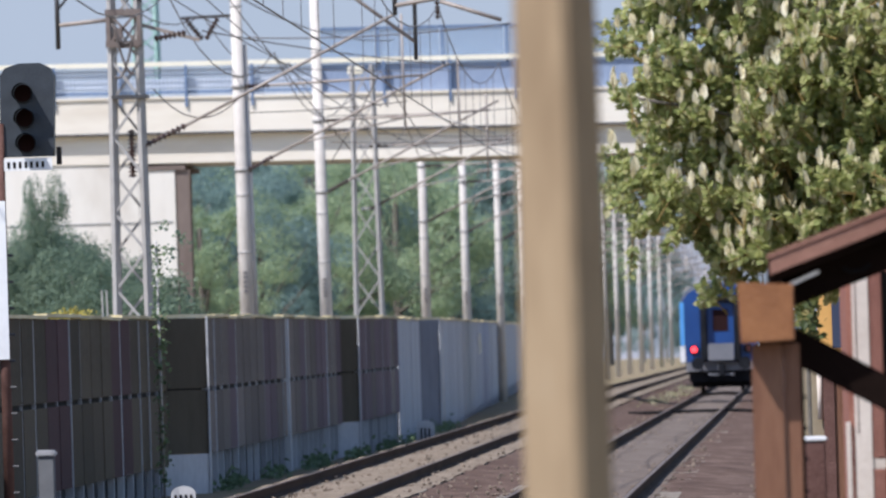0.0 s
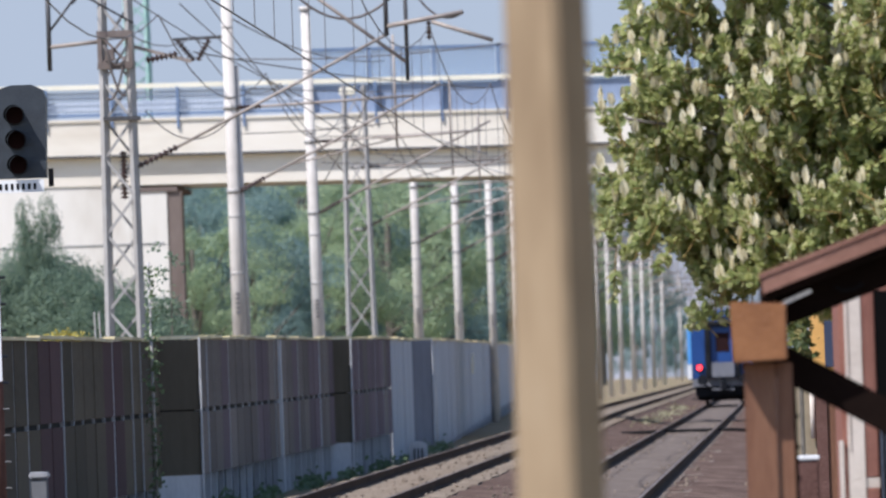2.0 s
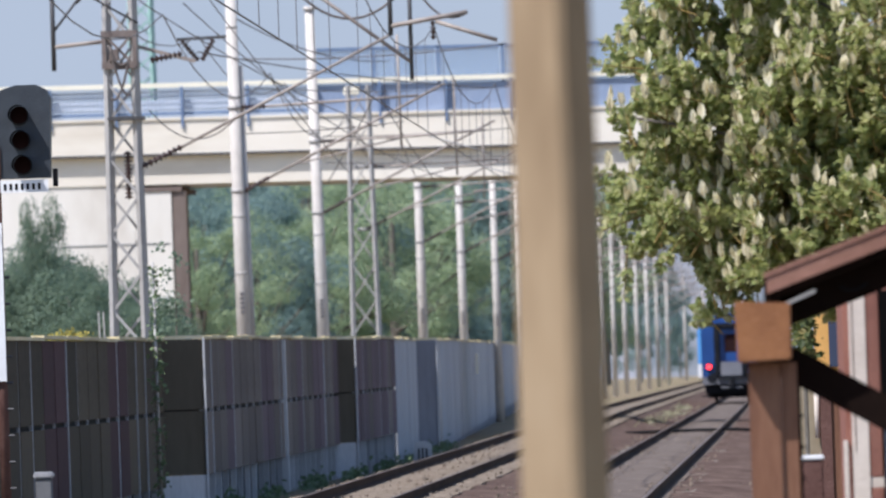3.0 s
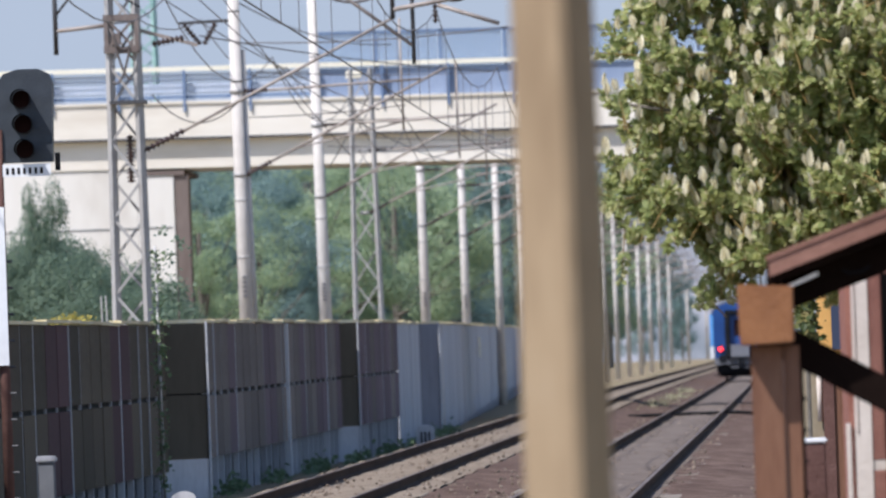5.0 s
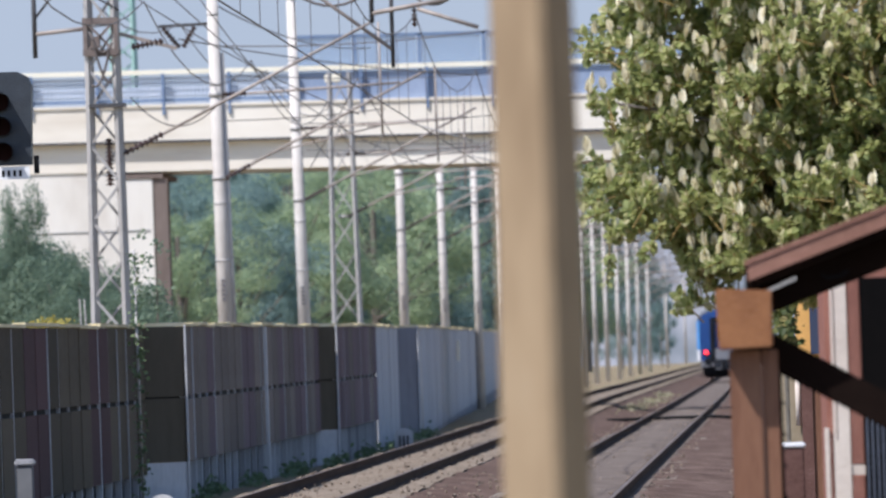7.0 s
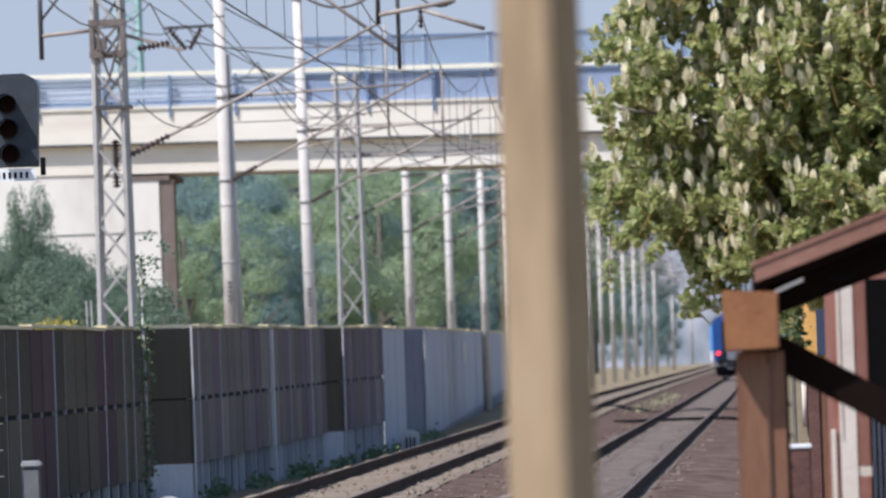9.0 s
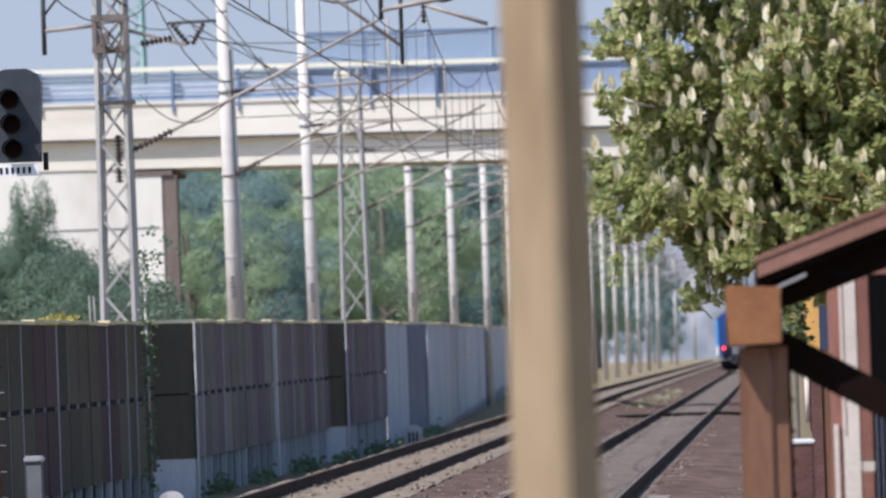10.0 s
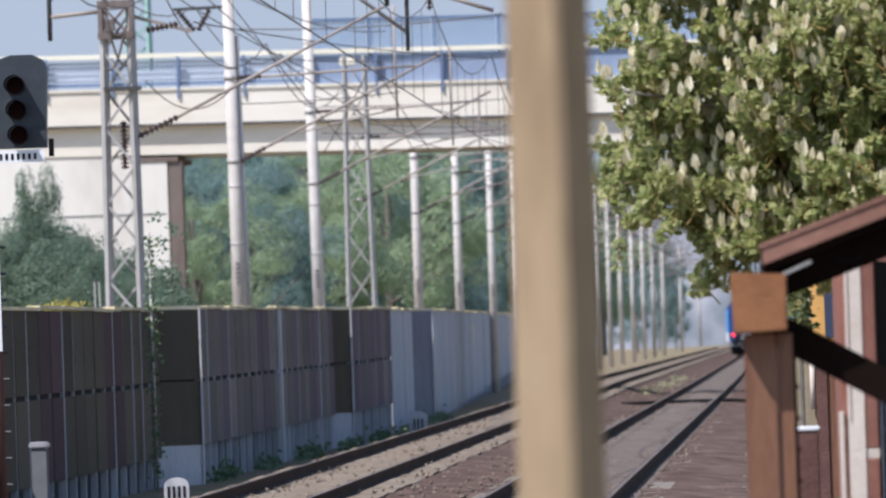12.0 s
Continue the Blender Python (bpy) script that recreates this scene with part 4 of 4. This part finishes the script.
part("rafter", roof_piece(-0.24, -0.112, 2.2, 2.35, -0.02), M_SHADEWOOD, porch)
part("rafter", roof_piece(-0.24, -0.112, 4.4, 4.55, -0.02), M_SHADEWOOD, porch)
part("eave_board", one(box, -0.086, -0.066, 0.07, 7.0, 2.08, 2.165), M_SHADEWOOD, porch)
part("bracket", one(bar, (-0.01, 0.05, 2.055), (0.135, 0.05, 2.115), 0.012, 0.012), M_STEEL, porch, "bright steel bracket")
bm = bmesh.new()
line(bm, [(0.24, 0.2, 2.13), (0.27, 0.2, 2.11), (0.32, 0.2, 2.115), (0.36, 0.2, 2.14)], 0.008, 6)
part("hook", bm, M_BLACK, porch)

house = thing("brick_house", "red brick house with cream plaster strips", "house", (-0.008, 64, 0))
part("wall", one(box, 0.272, 4.0, 0.0, 8.0, -0.4, 2.2), M_BRICK, house)
part("pilaster", one(box, 0.300, 0.383, -0.04, -0.003, -0.4, 2.19), M_PLASTER, house, "cream plaster strip")
part("pilaster_groove", one(box, 0.316, 0.320, -0.043, -0.0405, 1.35, 2.19), M_BOLLARD, house)
for z0, z1 in ((-0.4, 0.62), (0.67, 1.17), (1.225, 2.19)):
    part("brick_block", one(box, 0.386, 0.451, -0.034, -0.003, z0, z1, 0.004), M_BRICK, house)
    for k in range(4):
        x = 0.395 + 0.014 * k
        part("groove", one(box, x, x + 0.003, -0.036, -0.0345, z0 + 0.01, z1 - 0.01), M_BOLLARD, house)
part("plaster_band", one(box, 0.384, 0.453, -0.03, -0.003, 1.172, 1.223), M_PLASTER, house)
part("plaster_band", one(box, 0.384, 0.453, -0.03, -0.003, 0.622, 0.668), M_PLASTER, house)
part("low_plaster", one(box, 0.255, 0.278, -0.05, -0.003, -0.4, 1.41), M_PLASTER, house)
part("low_brick", one(box, 0.279, 0.293, -0.045, -0.003, 0.9, 1.36), M_BRICK, house)
# flat black sheet before the wall, in place of a shaded doorway
part("doorway_shade", one(box, 0.455, 1.6, -0.06, -0.004, -0.4, 2.15), M_DOORSHADE, house, "black sheet for the doorway's shade")
for k in range(12):
    x = 0.462 + 0.026 * k
    part("slat", one(box, x, x + 0.011, -0.09, -0.062, -0.4, 1.52 - 0.006 * k), M_SLAT, house)

yb = thing("ochre_building", "ochre rendered building with a dark framed window", "building", (0, 100, 0))
part("wall", one(box, 0.20, 6.0, 0, 8, -0.4, 2.5), M_YELLOW, yb)
part("window_frame", one(box, 0.30, 0.52, -0.05, -0.004, 1.75, 2.15), M_NAVY, yb)
part("base_wall", one(box, 0.02, 0.42, -0.30, -0.02, -0.4, 1.62), M_BEIGE, yb, "beige lower wall")
part("timber_wall", one(box, 0.215, 0.30, -0.42, -0.305, -0.4, 1.55), M_BOLLARD, yb, "purple-brown timber boarding")
part("side_board", one(box, 0.305, 0.40, -0.40, -0.305, -0.4, 1.60), M_WOOD, yb)
part("pipe", one(tube, (0.19, -0.34, 1.2), (0.19, -0.34, 1.62), 0.022, seg=8), M_PLASTER, yb, smooth=True)
bo = thing("fence_post", "brown square fence post with a white cap", "post", (0.088, 75, -0.4))
part("shaft", one(box, -0.055, 0.078, -0.06, 0.06, -0.1, 1.63, 0.006), M_BOLLARD, bo)
part("cap", one(box, -0.068, 0.088, -0.07, 0.07, 1.63, 1.66, 0.008), M_WHITE, bo, "white cap")
part("edge_strip", one(box, -0.068, -0.0555, -0.05, 0.05, -0.1, 1.63), M_WHITE, bo, "white edge strip")

# ---- plants ----
rng = np.random.default_rng(11)


def limb_tree(name, label, at, height, crown_r, mat, leaf, n_clumps, per, spread, group, seed, squash=1.15, low=0.25):
    """A tapered trunk with limbs, and a crown of leaf clumps round the limbs' ends."""
    g = np.random.default_rng(seed)
    t = thing(name, label, "tree", at, group=group)
    bm = bmesh.new()
    tube(bm, (0, 0, -0.3), (0.1, 0, height * 0.75), height * 0.022, height * 0.008, 8)
    cs = []
    for i in range(n_clumps):
        d = g.normal(size=3)
        d /= np.linalg.norm(d)
        r = crown_r * g.uniform(0.55, 1.0)
        c = np.array((0, 0, height * (low + 1) / 2)) + d * r * np.array((1, 1, squash * height * (1 - low) / 2 / crown_r))
        cs.append(c)
        if i % 4 == 0:
            tube(bm, (0, 0, float(max(0.3 * height, c[2] * 0.6))), tuple(c), height * 0.008, height * 0.002, 5)
    part("trunk", bm, M_BARK, t)
    # each clump is a ragged shell of leaves that face outward
    hub = np.repeat(np.asarray(cs), per, 0)
    out = g.normal(size=hub.shape)
    out /= np.linalg.norm(out, axis=1)[:, None]
    size = spread * np.repeat(g.uniform(1.2, 2.4, len(cs)), per)[:, None]
    spots = hub + out * size * g.uniform(0.6, 1.08, len(hub))[:, None] * np.array((1, 1, 0.75))
    leaves(g, spots, leaf, "crown", mat, t, "", 0.0, 1.2, 0.85, out)
    return t


woods = []
for k in range(4):
    woods.append(limb_tree("woodland_tree", "broad green woodland tree in full leaf", (-70 - 12 * k, 520, -0.5), 12.0, 4.2, M_WOODS if k % 2 else M_WOODS_DARK, 0.115, 62, 640, 0.50, "woodland trees", 20 + k, 1.0, 0.06))
g = random.Random(5)
for y, n, x0, x1, sc in ((470, 5, -32, -19.5, 0.82), (500, 6, -34, -18.5, 0.95), (545, 8, -38, -18.5, 1.05), (610, 8, -40, -18.0, 1.25), (700, 8, -44, -18.0, 1.45),
                         (820, 8, -46, -18.5, 1.65), (980, 8, -50, -18.5, 1.9), (1180, 8, -54, -19, 2.2), (1450, 7, -52, -19, 2.6)):
    for i in range(n):
        src = woods[g.randrange(4)]
        x = x0 + (x1 - x0) * (i + g.uniform(0.2, 0.8)) / n
        c = copy_thing(src, Matrix.Identity(4))
        s = sc * g.uniform(0.82, 0.98)
        c.matrix_basis = pose(x, y + g.uniform(-8, 8), -0.5, 0, 0, g.uniform(0, 360)) @ Matrix.Diagonal((s, s, s, 1))

for x, y, sc in ((-20.5, 1600, 1.3), (-18.2, 1570, 1.15), (-16.2, 1640, 1.35), (-14.6, 1700, 1.05)):
    c = copy_thing(woods[0], Matrix.Identity(4))
    c.matrix_basis = pose(x, y, -0.5, 0, 0, x * 40) @ Matrix.Diagonal((sc * 0.5, sc * 0.5, sc, 1))

# glowing far backdrops: woods with painted haze at the line's end, pale summer sky
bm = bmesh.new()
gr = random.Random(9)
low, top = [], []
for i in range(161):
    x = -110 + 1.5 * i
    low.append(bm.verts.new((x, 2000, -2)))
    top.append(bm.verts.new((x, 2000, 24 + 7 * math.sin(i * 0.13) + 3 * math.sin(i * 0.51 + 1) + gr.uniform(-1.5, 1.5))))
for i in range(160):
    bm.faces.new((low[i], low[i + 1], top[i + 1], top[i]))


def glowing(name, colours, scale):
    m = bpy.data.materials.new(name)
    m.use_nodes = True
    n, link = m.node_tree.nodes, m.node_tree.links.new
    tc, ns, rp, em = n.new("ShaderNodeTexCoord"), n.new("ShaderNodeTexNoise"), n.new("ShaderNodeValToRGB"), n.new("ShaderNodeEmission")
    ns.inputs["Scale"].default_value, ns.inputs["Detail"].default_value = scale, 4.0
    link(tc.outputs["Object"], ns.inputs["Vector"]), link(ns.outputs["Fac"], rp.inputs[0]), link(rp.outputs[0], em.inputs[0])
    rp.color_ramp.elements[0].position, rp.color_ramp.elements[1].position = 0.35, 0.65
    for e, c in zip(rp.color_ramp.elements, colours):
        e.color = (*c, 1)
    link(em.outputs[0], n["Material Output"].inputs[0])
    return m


tagged(part("backdrop_woods", bm, glowing("far_woods_painted_haze", ((0.15, 0.185, 0.215), (0.41, 0.42, 0.475)), 0.10)), "distant blue-green woods with painted haze", "backdrop", kind="structure")
bm = bmesh.new()
box(bm, -600, 600, 4300, 4310, -20, 900)
tagged(part("backdrop_sky", bm, glowing("pale_summer_sky", ((0.335, 0.395, 0.465), (0.375, 0.43, 0.505)), 0.003)), "pale blue hazy summer sky", "backdrop", kind="structure")

shr = limb_tree("shrub", "dense dark green shrub behind the noise barrier", (-20.6, 345, -0.5), 5.4, 1.9, M_SHRUB, 0.085, 100, 300, 0.32, "shrubs behind the barrier", 31, 1.0, 0.05)
for x, y, s in ((-19.7, 348, 1.08), (-18.7, 343, 1.02), (-17.8, 340, 0.94), (-17.0, 338, 0.84), (-21.4, 350, 1.15), (-22.4, 346, 1.1), (-16.3, 334, 0.74), (-18.3, 336, 0.92), (-19.2, 341, 1.0), (-15.7, 330, 0.62), (-17.4, 332, 0.8)):
    c = copy_thing(shr, Matrix.Identity(4))
    c.matrix_basis = pose(x, y, -0.5, 0, 0, x * 50) @ Matrix.Diagonal((s, s, s, 1))

for x, y, sx, sz in ((-19.9, 343, 0.42, 1.36), (-21.0, 341, 0.5, 1.05)):
    c = copy_thing(shr, Matrix.Identity(4))
    c["label"] = "tall thin sapling rising above the shrubs"
    c.matrix_basis = pose(x, y, -0.5, 0, 0, 40) @ Matrix.Diagonal((sx, sx, sz, 1))

# weeds at the barrier's foot
for x, y, n, w in ((-9.25, 228, 130, 0.9), (-9.2, 247, 210, 1.6), (-8.95, 262, 150, 1.4), (-8.95, 283, 210, 1.8), (-9.4, 345, 210, 2.5), (-9.3, 212, 150, 1.0), (-8.9, 300, 130, 1.4)):
    t = thing("weed_patch", "low green weeds at the barrier's foot", "weeds", (x, y, -0.36), group="weed patches", kind="stuff")
    sp = rng.normal(size=(n, 3)) * np.array((0.10, w * 2.0, 0.10)) + np.array((0, 0, 0.08))
    leaves(rng, sp, 0.11, "leaves", M_WEED, t)
for y, n in ((430, 500), (480, 700), (540, 600)):
    t = thing("weed_patch", "pale dry weeds between the two tracks", "weeds", (-4.75, y, -0.2), group="weed patches", kind="stuff")
    leaves(rng, rng.normal(size=(n, 3)) * np.array((0.28, 12.0, 0.05)) + np.array((0, 0, 0.07)), 0.10, "leaves", M_DRYWEED, t)
t = thing("goldenrod", "yellow goldenrod flowers behind the barrier", "flowers", (-10.67, 190, 1.72), kind="stuff")
leaves(rng, rng.normal(size=(420, 3)) * np.array((0.15, 0.4, 0.05)) + np.array((0, 0, 0.78)), 0.045, "flowers", M_GOLD, t)
part("stem", one(tube, (0, 0, -2.2), (0, 0, 0.75), 0.02, seg=6), M_WEED, t)
t = thing("creeper_pole", "slim steel pole overgrown by a thin creeper", "pole", (-9.83, 199.5, -0.4))
part("pole", one(tube, (0, 0, -0.1), (-0.02, 0, 4.05), 0.022, seg=8), M_STEEL, t, smooth=True)
sp = np.stack([rng.normal(size=380) * 0.055, rng.normal(size=380) * 0.06, rng.uniform(0.2, 4.0, 380)], 1)
leaves(rng, sp, 0.075, "creeper", M_WEED, t)
t = thing("wild_sapling", "thin wild sapling beside the barrier", "sapling", (-10.0, 209, 1.2))
part("stem", one(tube, (0, 0, -1.6), (0.05, 0, 2.6), 0.015, seg=6), M_BARK, t)
leaves(rng, clumps(rng, rng.normal(size=(26, 3)) * np.array((0.16, 0.2, 0.5)) + np.array((0.05, 0, 1.9)), 12, 0.06), 0.075, "leaves", M_SHRUB, t)


# poplar by the track, with branches that sway
def unit(v):
    return v / np.linalg.norm(v, axis=1)[:, None]


def twig_leaves(g, base, way, length, per, size, name, mat, parent, label, spread, lift, slim):
    """Leaves set round twigs: each points outward along its twig, its face turned up towards the light."""
    n = len(base) * per
    w = np.repeat(way, per, 0)
    along = g.uniform(0.05, 1.0, n)[:, None]
    rad = g.normal(size=(n, 3))
    rad = unit(rad - w * (rad * w).sum(1)[:, None])
    ax = unit(w * 0.7 + rad * spread + np.array((0, 0, lift)))
    spots = np.repeat(base, per, 0) + w * np.repeat(length, per)[:, None] * along + ax * size * 0.6
    nor = np.array(SUN) * 0.9 + g.normal(size=(n, 3)) * 0.6 + rad * 0.3
    nor = unit(nor - ax * (nor * ax).sum(1)[:, None])
    s = size * g.uniform(0.65, 1.3, n)[:, None]
    w0, w1 = 0.34 * slim, 0.24 * slim
    ring = [(-0.5, 0, 0), (-0.15, w0, 0.06), (0.25, w1, 0.05), (0.55, 0, -0.04), (0.25, -w1, 0.05), (-0.15, -w0, 0.06)]
    ob = leaf_mesh(name, mat, parent, label, spots, s, ax, np.cross(nor, ax), nor, ring)
    return tagged(ob, kind="stuff")


def poplar():
    t = thing("poplar_tree", "silver-leaved poplar crown over the track", "tree", (1.2, 80, -0.4))
    g = np.random.default_rng(77)
    part("trunk", one(tube, (0, 0, -0.3), (0.05, 0, 6.5), 0.20, 0.09, 10), M_BARK, t)
    out = []
    # limbs: where they leave the trunk, where they end
    limbs = [((0.0, 0.0, 2.0), (-1.75, -0.10, 2.85)), ((0.0, 0.1, 2.3), (-2.14, 0.15, 3.30)), ((0.0, 0.0, 2.7), (-2.16, -0.25, 3.75)),
             ((0.0, 0.0, 3.2), (-2.08, 0.10, 4.25)), ((0.0, 0.0, 3.6), (-1.75, -0.30, 4.75)), ((0.0, 0.0, 2.4), (-1.20, -0.50, 3.45)),
             ((0.0, 0.0, 2.9), (-0.95, -0.60, 4.05)), ((0.0, 0.0, 2.1), (-0.75, -0.70, 3.00)), ((0.0, 0.0, 3.4), (-0.35, -0.80, 4.55)),
             ((0.0, 0.0, 2.6), (0.25, -0.90, 3.55)), ((0.0, 0.0, 2.2), (-0.1, -0.7, 2.85)), ((0.0, 0.0, 3.0), (0.75, -0.9, 4.25)),
             ((0.0, 0.0, 2.5), (-0.55, 0.75, 3.20)), ((0.0, 0.0, 3.1), (-0.75, 0.75, 3.95)), ((0.0, 0.0, 3.5), (0.1, -0.5, 4.15)), ((0.0, 0.0, 2.1), (-1.55, -0.12, 2.50)), ((0.0, 0.0, 2.15), (-2.10, -0.1, 3.10)),
             ((0.0, 0.0, 2.0), (-1.72, -0.2, 2.98)), ((0.0, 0.2, 3.0), (-1.40, 0.70, 3.75)), ((0.0, 0.2, 3.2), (-1.55, 0.60, 4.15)),
             ((0.0, 0.2, 2.8), (-1.50, 0.60, 3.35)), ((0.0, 0.2, 2.3), (-1.05, 0.55, 2.95))]
    for p, q in limbs:
        p, q = np.array(p), np.array(q)
        k = np.linspace(0, 1, 9)[:, None]
        arc = p + (q - p) * k + np.array((0, 0, 0.22)) * np.sin(k * math.pi)
        br = part("branch", one(line, arc.tolist(), 0.012, 6), M_BARK, t, smooth=True)
        # sprays of twigs round the limb, thicker towards its end
        m = 54
        u = g.uniform(0.22, 1.05, m)[:, None] ** 0.75
        hub = p + (q - p) * u + np.array((0, 0, 0.22)) * np.sin(np.clip(u, 0, 1) * math.pi) + g.normal(size=(m, 3)) * np.array((0.19, 0.22, 0.20))
        hub = np.repeat(hub, 3, 0) + g.normal(size=(m * 3, 3)) * 0.07
        low = 2.60 + 0.10 * np.sin(hub[:, 0] * 9) + np.maximum(0, -1.35 - hub[:, 0]) * 0.36
        hub = hub[(hub[:, 2] > low) & (hub[:, 0] > -2.24 + 0.08 * np.sin(hub[:, 2] * 13))]
        if p[2] == 2.1 and q[0] < -1.2:
            # a low spray that hangs below the crown
            hub = np.concatenate([hub, g.normal(size=(8, 3)) * np.array((0.10, 0.1, 0.035)) + np.array((-1.58, -0.1, 2.47)), g.normal(size=(4, 3)) * np.array((0.06, 0.1, 0.05)) + np.array((-1.33, -0.1, 2.53))])
        way = unit(g.normal(size=hub.shape) * 0.55 + np.array((-0.35, -0.25, 0.55)))
        long = g.uniform(0.10, 0.24, len(hub))
        bm = bmesh.new()
        for a, w, d in zip(hub[::2], way[::2], long[::2]):
            tube(bm, tuple(a - w * 0.12), tuple(a + w * d), 0.005, 0.003, 4)
        tagged(part("twig_set", bm, M_TWIG, br, "thin olive-brown twigs"), kind="stuff")
        twig_leaves(g, hub, way, long, 32, 0.058, "foliage", M_POPLAR, br, "", 1.0, 0.0, 0.98)
        # the youngest leaves stand upright at the tips and show their pale backs
        patch = np.sin(hub[:, 0] * 4.1 + 1.0) + np.sin(hub[:, 2] * 5.3 + hub[:, 0] * 2.0) + 1.1 * (hub[:, 2] - 3.3) - 0.25 * hub[:, 0]
        young = (patch + g.normal(size=len(hub)) * 0.7 > 0.05) & (hub[:, 1] < 0.3)
        tip = hub[young] + way[young] * long[young][:, None]
        up = unit(g.normal(size=tip.shape) * 0.22 + np.array((-0.10, -0.1, 1.0)))
        if len(tip):
            twig_leaves(g, tip, up, np.full(len(tip), 0.05), 4, 0.086, "upturned_leaves", M_SILVER, br, "silvery upturned leaves", 0.22, 0.7, 0.85)
        out.append(br)
    return out


sprays = poplar()
t = thing("garden_shrub", "low green garden shrub by the fence post", "shrub", (0.33, 72, -0.4))
leaves(rng, rng.normal(size=(500, 3)) * np.array((0.055, 0.2, 0.16)) + np.array((0.03, 0, 0.92)), 0.05, "foliage", M_WEED, t)
part("stem", one(tube, (0, 0, -0.1), (0, 0, 1.2), 0.012, seg=6), M_BARK, t)
t = thing("garden_bush", "tall dark green bush between porch and house", "bush", (0.095, 88, -0.4))
part("stem", one(tube, (0, 0, -0.1), (0, 0, 2.5), 0.015, seg=6), M_BARK, t)
leaves(rng, np.stack([rng.normal(size=900) * 0.036, rng.normal(size=900) * 0.3, rng.uniform(2.1, 2.75, 900)], 1), 0.06, "foliage", M_BUSH, t)


def motions():
    # the coach runs away along the right track
    walk(coach, [(s / 2, pose(-2.68, 474 + 35.0 * s / 2, 0)) for s in range(25)])
    # the poplar's sprays sway in the wind
    for k, br in enumerate(sprays):
        walk(br, [(s / 4, pose(0.012 * math.sin(1.9 * s / 4 + k) + 0.006 * math.sin(4.3 * s / 4 + 2 * k), 0, 0.008 * math.sin(2.6 * s / 4 + 1.7 * k),
                               0.25 * math.sin(2.2 * s / 4 + k), 0.3 * math.sin(1.7 * s / 4 + 1.3 * k), 0)) for s in range(49)])


motions()
